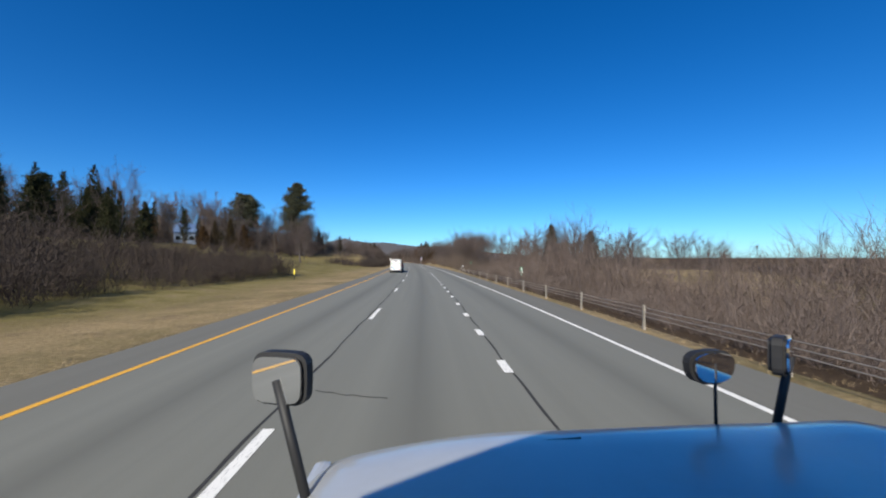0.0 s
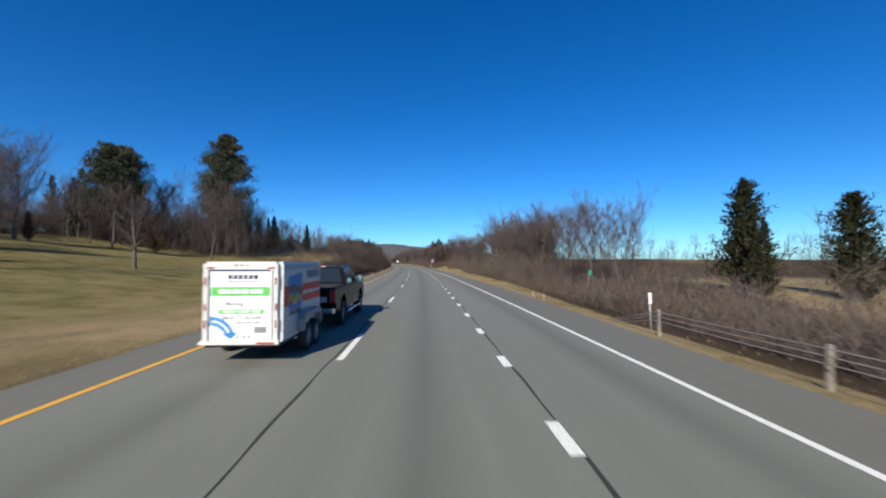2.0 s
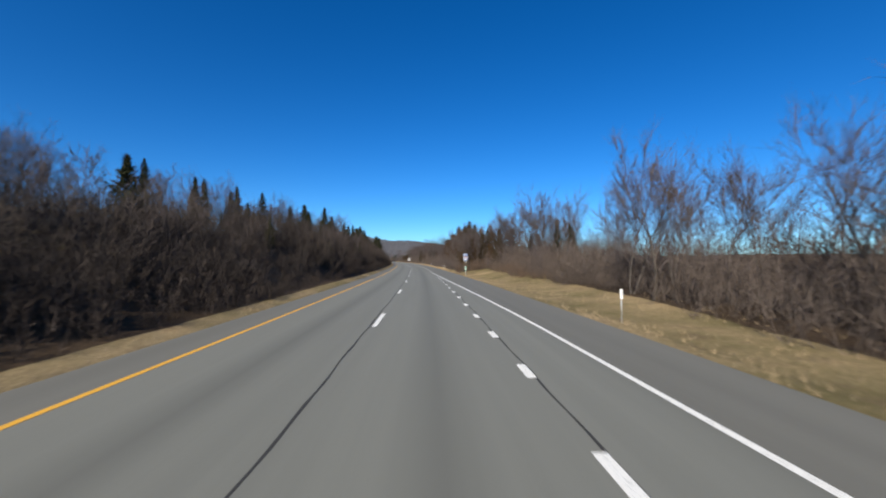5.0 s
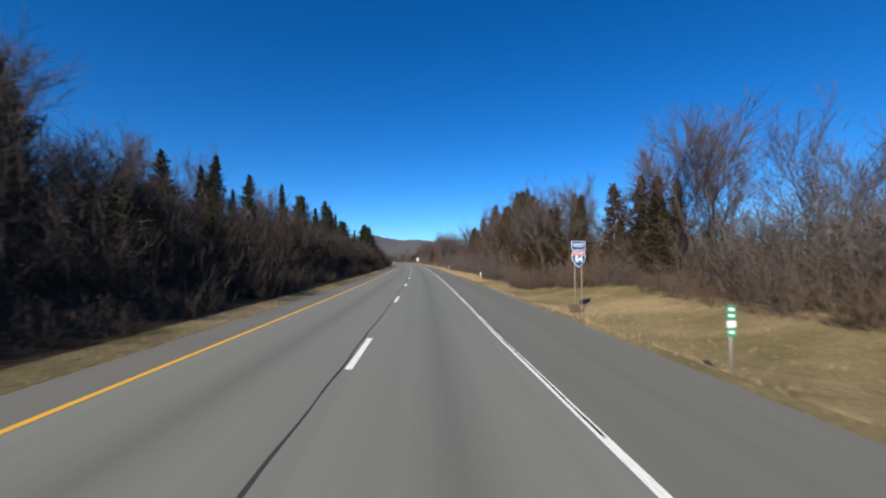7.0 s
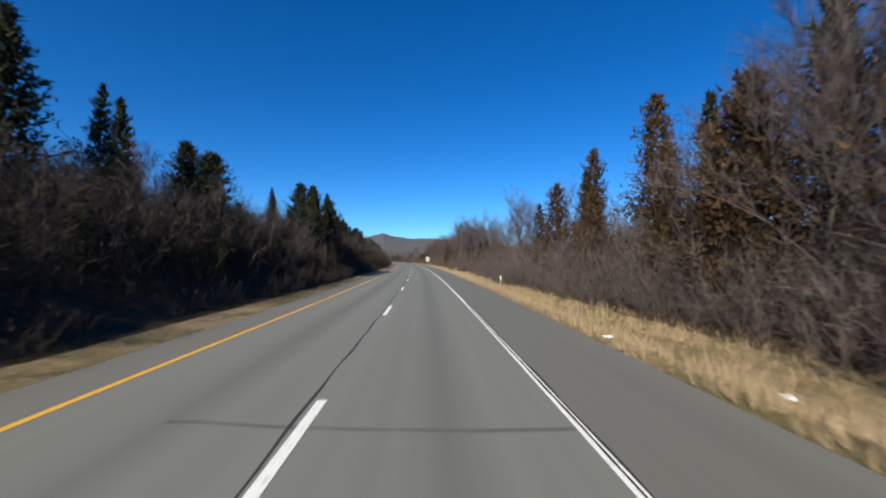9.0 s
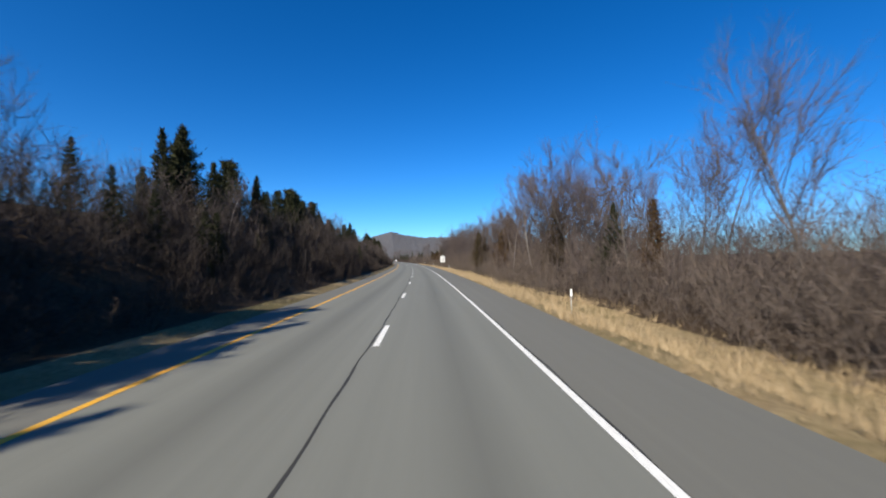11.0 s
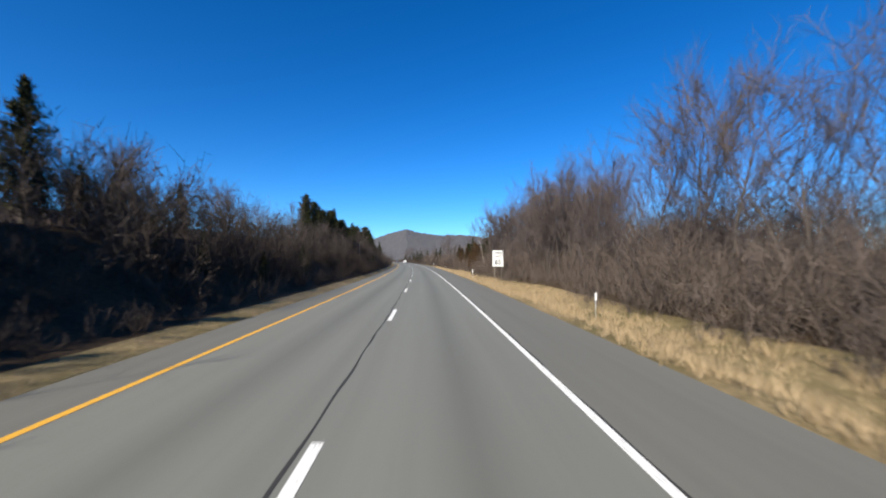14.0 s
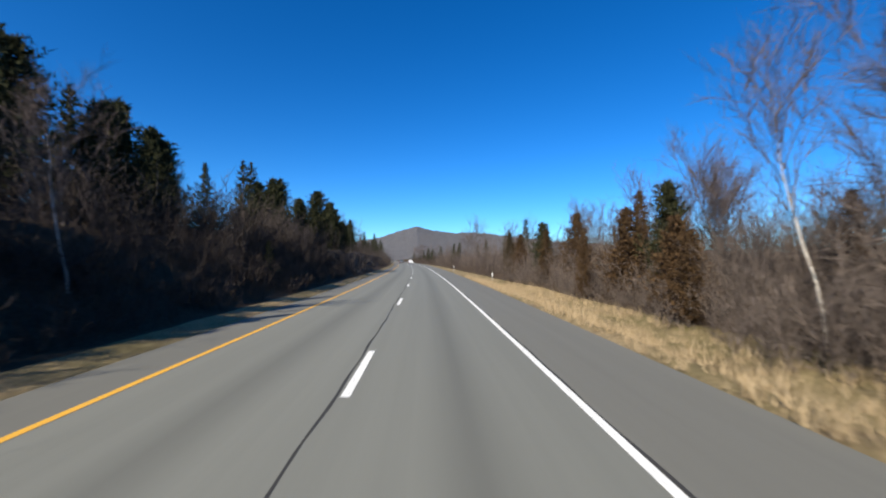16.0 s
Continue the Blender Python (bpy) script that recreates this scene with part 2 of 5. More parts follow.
def land(s, u):
    """Height of the ground."""
    s, u = np.broadcast_arrays(np.asarray(s, float), np.asarray(u, float))
    # left: a lawn that rises, then a wooded bank
    lawn = 5.2 * smooth_step(-u, 8, 55) + 4.0 * smooth_step(-u, 42, 92)
    bank = 0.15 * smooth_step(-u, 5.2, 6.0) + 3.2 * smooth_step(-u, 6.4, 12.0) + 3.4 * smooth_step(-u, 12, 34) + 3.0 * smooth_step(-u, 40, 90)
    left = lawn + (bank - lawn) * smooth_step(s, 118, 172)
    # right: a ditch, low wet land at first, then a slope
    edge = paved_right(s)
    over = u - edge
    low = -0.5 * smooth_step(over, 0.3, 2.5) - 2.0 * smooth_step(over, 2, 14) - 2.5 * smooth_step(over, 20, 160) - 6.0 * smooth_step(over, 150, 900)
    grass = -0.35 * smooth_step(over, 0.2, 2.2) + 0.3 * smooth_step(over, 4, 9) - 1.0 * smooth_step(over, 14, 40)
    dip = 0.7 + 0.35 * np.exp(-((s - 212) / 22) ** 2)
    slope = -dip * smooth_step(over, 0.2, 3.2) + 1.7 * smooth_step(over, 4.5, 14) + 2.2 * smooth_step(over, 14, 50)
    right = low + (grass - low) * smooth_step(s, 72, 100)
    right = right + (slope - right) * smooth_step(s, 160, 200)
    z = np.where(u < 0, left, right)
    away = np.maximum(PAVED_LEFT - u, over)
    z = z + ripple(s, u, 5.0, 1.0) * 0.12 * smooth_step(away, 1, 6) + ripple(s, u, 23.0, 2.0) * 0.5 * smooth_step(away, 12, 40)
    return np.where(away < 0, -0.12, -0.03 + z)


s_grid = np.concatenate([np.arange(-600, -40, 40.0), np.arange(-40, 520, 2.5), np.arange(520, 900, 10.0), np.arange(900, 4200, 150.0)])
u_grid = np.concatenate([-np.geomspace(1500, 62, 16), np.arange(-60, -12, 2.5), np.arange(-12, -5.2, 0.4), [-5.12, -5.0, -4.0, 0.0, 4.0, 5.7],
                         np.arange(6.0, 15.5, 0.5), np.arange(16, 62, 2.5), np.geomspace(64, 2500, 18)])
S, U = np.meshgrid(s_grid, u_grid, indexing="ij")
points = road_points(S, U, land(S, U)).reshape(-1, 3)
index = np.arange(S.size).reshape(S.shape)
quads = np.stack([index[:-1, :-1], index[:-1, 1:], index[1:, 1:], index[1:, :-1]], -1).reshape(-1, 4)
# leaf litter under the woods, darkened for the bank's shade; dry grass elsewhere
woods = np.maximum(smooth_step(-U, 6.0, 6.5) * smooth_step(S, 110, 119) * (1 - smooth_step(-U, 13, 16) * (1 - smooth_step(S, 160, 176))), smooth_step(U - np.interp(S, [-60, 70, 95, 140, 195, 218, 229, 262, 300, 360, 385, 425, 460, 520], [10, 10.5, 11.8, 12.4, 17.0, 17.0, 12.6, 11.4, 11.2, 11.4, 12.7, 12.7, 12.0, 11.2]), -0.3, 0.8))
woods = np.maximum(woods, smooth_step(-U, 50, 62) * (S < 130)) * (1 - smooth_step(U, 26, 40) * (1 - smooth_step(S, 110, 150)))
far_off = smooth_step(np.abs(U), 58, 120)
woods = woods * (1 - far_off) + far_off * np.clip(0.5 + 0.8 * ripple(S, U, 70.0, 3.0), 0, 1)
ground = tagged(new("ground", mesh_from("ground", points, quads, GROUND, smooth=True)), "dry winter grass and bare soil beside the highway", "ground", kind="structure")
lawn_amount = smooth_step(-U, 8, 13) * (1 - smooth_step(S, 120, 160)) * smooth_step(S, -30, 0)
ground.data.attributes.new("lawn", "FLOAT", "POINT").data.foreach_set("value", lawn_amount.astype(np.float32).ravel())
ground.data.attributes.new("woods", "FLOAT", "POINT").data.foreach_set("value", woods.astype(np.float32).ravel())

along = np.concatenate([np.arange(-300, 520, 4.0), np.arange(520, 1500, 20.0)])
tagged(new("road", strip("road", along, -3.78, np.maximum(white_edge(along), 3.6), 0.0, ASPHALT)), "grey worn asphalt highway carriageway with darker lane middles", "road", kind="structure")
tagged(new("pavement_left_shoulder", strip("shoulder", along, PAVED_LEFT, -3.78, 0.0, SHOULDER)), "narrow grey asphalt shoulder beside the yellow line", "shoulder", kind="structure")
tagged(new("pavement_right_shoulder", strip("shoulder", along, np.maximum(white_edge(along), 3.6), paved_right(along), 0.0, SHOULDER)), "wide grey asphalt breakdown shoulder beside the white line", "shoulder", kind="structure")

tagged(new("yellow_edge_line", strip("line", along, -3.77, -3.63, 0.005, YELLOW_PAINT)), "solid yellow painted edge line on asphalt", "road marking", kind="structure")
tagged(new("white_edge_line", strip("line", along, white_edge(along) - 0.065, white_edge(along) + 0.065, 0.005, WHITE_PAINT)), "solid white painted edge line on asphalt", "road marking", kind="structure")
rng = np.random.default_rng(5)


def wander(s, seed, amount):
    return amount * (np.sin(s * 0.9 + seed) + np.sin(s * 0.37 + 2 * seed) + np.sin(s * 2.3 + seed * 3)) / 2


joint = np.concatenate([np.arange(-60, 470, 0.35), np.arange(470, 700, 1.0)])
for name, u in (("lane_joint", -0.13), ("lane_joint", 3.64)):
    c = u + wander(joint, u, 0.025)
    w = 0.019 + 0.006 * np.sin(joint * 1.7 + u) + 0.008 * rng.random(len(joint))
    tagged(new(name, strip("joint", joint, c - w, c + w, 0.003, TAR)), "black tar-sealed joint running along the lanes", "road joint", kind="structure")
# the joint breaks through the white line and splits it in two
split = np.arange(194, 262, 0.3)
split_u = white_edge(split) + 0.012 + wander(split, 5.0, 0.006)
split_w = 0.013 + 0.012 * rng.random(len(split))
tagged(new("line_crack", strip("joint", split, split_u - split_w, split_u + split_w, 0.0075, TAR)), "dark crack splitting the white edge line lengthwise", "road crack", kind="structure")
for k in range(-2, 50):
    s = 2.05 + 12.19 * k
    tagged(new("lane_dash", strip("dash", [s, s + 1.5, s + 3.05], -0.045, 0.105, 0.006, WHITE_PAINT)), "white painted lane dash on grey asphalt", "road marking", "dashes between the lanes", "structure")
for k in range(-6, 51):
    s = 0.10 + 3.658 * k
    tagged(new("dotted_dash", strip("dash", [s, s + 0.92], 3.47, 3.65, 0.006, WHITE_PAINT)), "short white painted dash of the ending lane", "road marking", "dotted dashes of the ending lane", "structure")


def crack(s0, s1, u0, u1, seed, width=0.02):
    """A tar-filled crack that wanders across the lanes."""
    r = np.random.default_rng(seed)
    n = 14
    f = np.linspace(0, 1, n)
    s = s0 + (s1 - s0) * f + np.cumsum(r.normal(0, 0.035, n))
    u = u0 + (u1 - u0) * f
    w = width * r.uniform(0.6, 1.3, n)
    verts = np.concatenate([road_points(s - w, u, 0.0035), road_points(s + w, u, 0.0035)])
    faces = [(i, i + 1, n + i + 1, n + i) for i in range(n - 1)]
    tagged(new("road_crack", mesh_from("crack", verts, faces, TAR)), "dark tar-filled crack across the asphalt", "road crack", "cracks across the road", "structure")


for k, (s0, s1, u0, u1) in enumerate([(6.6, 6.3, 0.2, 1.4), (80.2, 79.8, 0.1, 1.6),
                                      (176.4, 174.6, -3.5, 0.2), (191.2, 191.0, -0.3, 3.6), (192.7, 192.6, 0.0, 3.0), (214.3, 213.4, -3.2, -0.4), (231.0, 231.3, -2.8, 3.6), (248.2, 248.0, -1.8, 3.6),
                                      (322.0, 322.1, 0.1, 3.5), (360.6, 360.2, -3.0, 3.5), (380.4, 380.5, 0.2, 3.5), (435.6, 435.9, 0.6, 3.5), (221.8, 221.5, 4.5, 5.3)]):
    crack(s0, s1, u0, u1, 40 + k)


# ---- plants ----
def cones(starts, ends, r0, sides=3, r1=None):
    """Tapered three-sided spikes from starts to ends: points and triangles."""
    starts, ends = np.asarray(starts, float), np.asarray(ends, float)
    n = len(starts)
    way = ends - starts
    way /= np.maximum(np.linalg.norm(way, axis=1, keepdims=True), 1e-6)
    side = np.cross(way, np.where(np.abs(way[:, 2:3]) > 0.9, [[1.0, 0, 0]], [[0, 0, 1.0]]))
    side /= np.maximum(np.linalg.norm(side, axis=1, keepdims=True), 1e-6)
    other = np.cross(way, side)
    r0 = np.broadcast_to(r0, (n,))[:, None]
    ring = [starts + r0 * (math.cos(a) * side + math.sin(a) * other) for a in np.arange(sides) * 2 * math.pi / sides]
    base = np.arange(n)[:, None]
    if r1 is None:
        verts = np.stack(ring + [ends], 1).reshape(-1, 3)
        tris = np.array([(k, (k + 1) % sides, sides) for k in range(sides)])
        return verts, (base[:, :, None] * (sides + 1) + tris[None]).reshape(-1, 3)
    r1 = np.broadcast_to(r1, (n,))[:, None]
    top = [ends + r1 * (math.cos(a) * side + math.sin(a) * other) for a in np.arange(sides) * 2 * math.pi / sides]
    verts = np.stack(ring + top, 1).reshape(-1, 3)
    tris = []
    for k in range(sides):
        j = (k + 1) % sides
        tris += [(k, j, sides + j), (k, sides + j, sides + k)]
    return verts, (base[:, :, None] * (2 * sides) + np.array(tris)[None]).reshape(-1, 3)


def blades(starts, ends, width, seed=0):
    """Slim tapering leaves or twigs, one triangle each."""
    starts, ends = np.asarray(starts, float), np.asarray(ends, float)
    n = len(starts)
    way = ends - starts
    side = np.cross(way, np.random.default_rng(seed).normal(0, 1, (n, 3)))
    side /= np.maximum(np.linalg.norm(side, axis=1, keepdims=True), 1e-6)
    w = np.broadcast_to(width, (n,))[:, None]
    return np.stack([starts - side * w, starts + side * w, ends], 1).reshape(-1, 3), np.arange(3 * n).reshape(-1, 3)


def joined(pieces):
    verts, tris, at = [], [], 0
    for v, t in pieces:
        verts.append(v)
        tris.append(t + at)
        at += len(v)
    return np.concatenate(verts), np.concatenate(tris)


def unit(v):
    return v / max(np.linalg.norm(v), 1e-6)


def bare_tree(seed, height, spread=0.5, limbs=11, twigs=8, fork=0.3, stout=1.0, stems=1):
    """Trunk and crown meshes of a leafless tree of that height: stems, limbs, branches and a haze of fine twigs."""
    r = np.random.default_rng(seed)
    wood, twig_a, twig_b, twig_r = [], [], [], []
    trunks = []
    steps = 7
    limb_starts = []
    for n in range(stems):
        tall = height * (0.74 if n == 0 else r.uniform(0.55, 0.7))
        radius = (height * 0.0085 + 0.02) * stout / math.sqrt(stems)
        a = r.uniform(0, 6.3)
        way = unit(np.array([math.cos(a), math.sin(a), 0]) * (0.05 if stems == 1 else 0.22) + [0, 0, 1])
        p = np.array([0.08 * math.cos(a), 0.08 * math.sin(a), -0.15])
        points = []
        for i in range(steps + 1):
            points.append(p.copy())
            way = unit(way + r.normal(0, 0.075, 3) * [1, 1, 0.2] + [0, 0, 0.05])
            p = p + way * tall / steps
        points = np.array(points)
        rad = radius * (1 - np.arange(steps + 1) / steps * 0.85)
        trunks += [cones(points[i:i + 1], points[i + 1:i + 2], rad[i], 7, rad[i + 1]) for i in range(steps)]
        own = max(4, limbs // stems + (1 if n == 0 else 0))
        for i in range(own):
            f = min(fork + (1 - fork) * (i + r.random()) / own, 0.999)
            j = int(f * steps)
            limb_starts.append((points[j] + (points[j + 1] - points[j]) * (f * steps - j), f, rad[j], tall, i * 2.4 + a))

    def spray(q, e, way, reach, count):
        """Fine twigs along one piece of branch, most of them reaching up and out."""
        k = q + (e - q) * r.uniform(0.1, 1.0, (count, 1))
        d = way + r.normal(0, 0.38, (count, 3)) + [0, 0, 0.30]
        d /= np.linalg.norm(d, axis=1, keepdims=True)
        size = reach * r.uniform(0.5, 1.0, (count, 1))
        twig_a.append(k), twig_b.append(k + d * size), twig_r.append(np.full(count, 0.0085))
        for _ in range(2):
            m = k + d * size * r.uniform(0.15, 0.8, (count, 1))
            g = d + r.normal(0, 0.42, (count, 3)) + [0, 0, 0.12]
            g /= np.linalg.norm(g, axis=1, keepdims=True)
            twig_a.append(m), twig_b.append(m + g * size * r.uniform(0.45, 0.85, (count, 1))), twig_r.append(np.full(count, 0.0065))

    for q, f, base, tall, turn in limb_starts:
        a = turn + r.uniform(-0.6, 0.6)
        w = unit(np.array([math.cos(a) * spread, math.sin(a) * spread, r.uniform(0.45, 0.8)]))
        length = (height - q[2]) * r.uniform(0.55, 0.85) if f > 0.75 else height * r.uniform(0.28, 0.42) * (1.15 - f * 0.5)
        thick = max(base * 0.5, 0.018)
        for k in range(4):
            w = unit(w + r.normal(0, 0.13, 3) + [0, 0, 0.12])
            e = q + w * length / 4
            wood.append((q, e, thick * (1 - k * 0.21), thick * (0.79 - k * 0.21) + 0.004))
            for _ in range(2 if k else 1):
                d = unit(w + r.normal(0, 0.42, 3) + [0, 0, 0.12])
                size = length * r.uniform(0.30, 0.55)
                m = e + d * size * 0.5
                g = m + unit(d + r.normal(0, 0.18, 3) + [0, 0, 0.2]) * size * 0.55
                twig_a.append(np.array([e, m])), twig_b.append(np.array([m + (m - e) * 0.15, g])), twig_r.append(np.array([0.020, 0.013]))
                reach = min(0.9 + 0.05 * height, 0.75 * size + 0.3)
                spray(e, m, d, reach, max(2, twigs // 2))
                spray(m, g, d, reach, twigs)
            q = e
        spray(q - w * length / 4, q + w * 0.1, w, min(1.3, length * 0.5), twigs)
    q, e, a, b = (np.array(v) for v in zip(*wood))
    crown = joined([cones(q, e, a, 3, b), blades(np.concatenate(twig_a), np.concatenate(twig_b), np.concatenate(twig_r), seed)])
    return joined(trunks), crown


def cedar_tree(seed, height, width, ragged=0.25, density=1.0, low=0.06, fine=1.0, taper=0.84):
    """Trunk and crown of a narrow pointed evergreen, its foliage in many small upswept sprays."""
    r = np.random.default_rng(seed)
    trunk = cones([[0, 0, -0.2]], [[0, 0, height * 0.97]], height * 0.014 + 0.03, 7, 0.012)
    boughs = int(120 * density)
    lobe = r.uniform(0, 6.3)
    starts, ends, sizes = [], [], []
    wood_a, wood_b = [], []
    for i in range(boughs):
        f = low + (1 - low) * (i + r.random()) / boughs
        profile = min(1.0, (f - low) * 4 + 0.55) * (1 - f) ** taper + 0.015
        a = i * 2.4 + r.uniform(-0.5, 0.5)
        reach = width * profile * r.uniform(1 - ragged, 1 + ragged * 0.35) * (1 + 0.16 * math.sin(f * 11 + lobe + a * 2))
        root = np.array([0, 0, f * height])
        tip = root + np.array([math.cos(a) * reach, math.sin(a) * reach, reach * r.uniform(0.3, 0.8) + 0.10])
        wood_a.append(root), wood_b.append(tip)
        n = int((14 + 46 * profile) / fine)
        along_ = r.uniform(0.2, 1.0, (n, 1)) ** 0.8
        core = np.arange(n) % 4 == 0
        along_[core] *= 0.62
        at = root + (tip - root) * along_ + r.normal(0, 0.02 + 0.09 * width * profile, (n, 3))
        d = unit(tip - root) * 0.45 + r.normal(0, 0.45, (n, 3)) + [0, 0, 0.42]
        d /= np.linalg.norm(d, axis=1, keepdims=True)
        starts.append(at), ends.append(at + d * r.uniform(0.16, 0.40, (n, 1)) * (0.45 + 0.55 * fine))
        sizes.append(r.uniform(0.028, 0.055, n) * np.where(core, 2.2, 0.35 + 0.65 * fine))
    crown = joined([blades(np.concatenate(starts), np.concatenate(ends), np.concatenate(sizes), seed), blades(wood_a, wood_b, 0.03)])
    return trunk, crown


def white_pine(seed, height, width, dome=False):
    """Trunk and crown of an old pine with tiers of spreading boughs, or with a domed head."""
    r = np.random.default_rng(seed)
    trunk = cones([[0, 0, -0.3]], [[0.2, 0.1, height * 0.97]], height * 0.016, 8, 0.03)
    starts, ends, sizes, wood_a, wood_b = [], [], [], [], []
    tiers = 34
    low = 0.40 if dome else 0.22
    for i in range(tiers):
        f = low + (0.98 - low) * (i + 0.3 * r.random()) / tiers
        tier = 1.12 - 0.34 * (i % 4) / 3
        for k in range(6):
            if r.random() < 0.12:
                continue
            if dome:
                g = (f - low) / (1 - low)
                reach = width * (0.05 + 0.95 * max(0.0, 1 - (abs(g - 0.34) / 0.66) ** 1.7) ** 0.6) * tier * r.uniform(0.6, 1.05)
            else:
                reach = width * (0.03 + 1.1 * (1 - f) ** 0.95) * tier * r.uniform(0.55, 1.12)
            reach = min(reach, 0.23 * height)
            a = r.uniform(0, 2 * math.pi)
            root = np.array([0.1, 0.05, f * height])
            tip = root + np.array([math.cos(a) * reach, math.sin(a) * reach, reach * r.uniform(-0.02, 0.35)])
            wood_a.append(root), wood_b.append(tip)
            n = 300
            c = root + (tip - root) * r.uniform(0.22, 1.04, (n // 6, 1)) + r.normal(0, 0.12 + 0.09 * reach, (n // 6, 3)) * [1, 1, 0.7]
            at = np.repeat(c, 6, 0) + r.normal(0, 0.16, (n, 3))
            d = r.normal(0, 0.55, (n, 3)) + [0, 0, 0.45] + unit(tip - root) * 0.5
            d /= np.linalg.norm(d, axis=1, keepdims=True)
            starts.append(at), ends.append(at + d * r.uniform(0.25, 0.5, (n, 1))), sizes.append(r.uniform(0.035, 0.07, n))
    return trunk, joined([blades(np.concatenate(starts), np.concatenate(ends), np.concatenate(sizes)), cones(wood_a, wood_b, 0.06)])


def shrub(seed, stems=6, lean=0.45, twigs=16, size=3.0):
    """A leafless shrub one metre high, made to stand about size metres high: bent stems with long fine side twigs. Points and triangles."""
    r = np.random.default_rng(seed)
    sa, mid, top, ta, tb = [], [], [], [], []
    for _ in range(stems):
        a, h = r.uniform(0, 2 * math.pi), r.uniform(0.5, 1.05)
        p = np.array([*r.normal(0, 0.14, 2), -0.06])
        w = unit(np.array([math.cos(a) * lean * r.uniform(0.1, 1.5), math.sin(a) * lean * r.uniform(0.1, 1.5), 1.0]))
        m = p + w * h * 0.5
        e = m + unit(w + r.normal(0, 0.18, 3)) * h * 0.55
        sa.append(p), mid.append(m), top.append(e)
        for _ in range(twigs):
            f = r.uniform(0.08, 0.95)
            k = p + (m - p) * f * 2 if f < 0.5 else m + (e - m) * (f * 2 - 1)
            d = unit(w * 0.8 + r.normal(0, 0.48, 3) + [0, 0, 0.25])
            q = k + d * h * r.uniform(0.16, 0.42)
            ta.append(k), tb.append(q)
            k = k + (q - k) * r.uniform(0.2, 0.7)
            ta.append(k), tb.append(k + unit(d + r.normal(0, 0.5, 3)) * h * r.uniform(0.10, 0.28))
    return joined([cones(sa, np.array(mid) * 1.6 - np.array(sa) * 0.6, 0.011 / size), blades(mid, top, 0.011 / size), blades(ta, tb, 0.0090 / size, seed)])


def planted(name, label, group, height, trunk, crown, bark, leaf, category="tree"):
    """A tree object with its two parts, as a pattern to copy."""
    root = new(name)
    tagged(root, label, category, group)
    part("trunk", mesh_arrays("trunk", *trunk, bark), root)
    part("crown", mesh_arrays("crown", *crown, leaf), root)
    root["height"] = height
    return root


def scatter_mesh(patterns, s, u, z, size, turn, squash=None):
    """Many small plants in one mesh: each a turned and scaled copy of one of the patterns."""
    pieces = []
    pick = np.arange(len(s)) % len(patterns)
    place = road_points(s, u, z)
    for k, (v, t) in enumerate(patterns):
        own = np.nonzero(pick == k)[0]
        if not len(own):
            continue
        c, d = np.cos(turn[own])[:, None], np.sin(turn[own])[:, None]
        q = size[own][:, None]
        x = (v[None, :, 0] * c - v[None, :, 1] * d) * q
        y = (v[None, :, 0] * d + v[None, :, 1] * c) * q
        w = v[None, :, 2] * q
        p = np.stack([x, y, w], -1) + place[own][:, None, :]
        pieces.append((p.reshape(-1, 3), (t[None] + (np.arange(len(own)) * len(v))[:, None, None]).reshape(-1, 3)))
    return joined(pieces)


SHRUBS = [shrub(20 + k, 7, 0.35 + 0.07 * k, 19, 2.7) for k in range(8)]
FINE_SHRUBS = [shrub(110 + k, 7, 0.4 + 0.06 * k, 22, 3.3) for k in range(8)]
LOW_SHRUBS = [shrub(90 + k, 7, 0.45 + 0.07 * k, 16, 1.6) for k in range(8)]
THIN_SHRUBS = [shrub(60 + k, 6, 0.4 + 0.06 * k, 9, 3.0) for k in range(6)]
SAPLINGS = [shrub(40 + k, 5, 0.18 + 0.05 * k, 28, 5.0) for k in range(8)]
FAR_SAPLINGS = [shrub(80 + k, 5, 0.2 + 0.06 * k, 17, 5.5) for k in range(6)]


def thicket(name, label, count, s_range, u_range, height, seed, material=BRUSH, wall=None, patterns=SHRUBS, bias=1.4, climb=0.45):
    """Brush over a stretch of roadside. wall: where its front edge runs, as a function of s."""
    r = np.random.default_rng(seed)
    s = r.uniform(*s_range, count)
    f = r.random(count) ** bias
    near = np.full(count, u_range[0]) if wall is None else wall(s) + (u_range[0] - (-8 if u_range[0] < 0 else 11)) * (1 if wall else 0)
    u = near + (u_range[1] - u_range[0]) * f
    size = (height[0] + (height[1] - height[0]) * (climb * f + (1 - climb) * r.random(count)))
    size *= 0.85 + 0.3 * np.sin(s / 7.0 + seed) * np.sin(s / 17.0 + u / 4)
    mesh = mesh_arrays(name, *scatter_mesh(patterns, s, u, land(s, u), size, r.uniform(0, 6.3, count)), material)
    return tagged(new(name, mesh), label, "brush", kind="stuff")


rngp = np.random.default_rng(77)


def left_edge(s):
    return -6.5 - 0.12 * np.sin(s / 9.0) - 0.15 * np.sin(s / 3.7)


def right_edge(s):
    return (np.interp(s, [-60, 70, 90, 140, 195, 218, 229, 262, 300, 360, 385, 425, 460, 520], [11, 11.3, 12.0, 12.6, 15.6, 15.6, 12, 11.2, 10.8, 11.0, 11.7, 11.7, 11.4, 10.8])
            + 0.7 * np.sin(s / 8.0) + 0.4 * np.sin(s / 3.1))


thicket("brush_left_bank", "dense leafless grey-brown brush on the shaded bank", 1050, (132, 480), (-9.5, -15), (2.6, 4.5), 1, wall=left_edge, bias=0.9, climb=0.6)
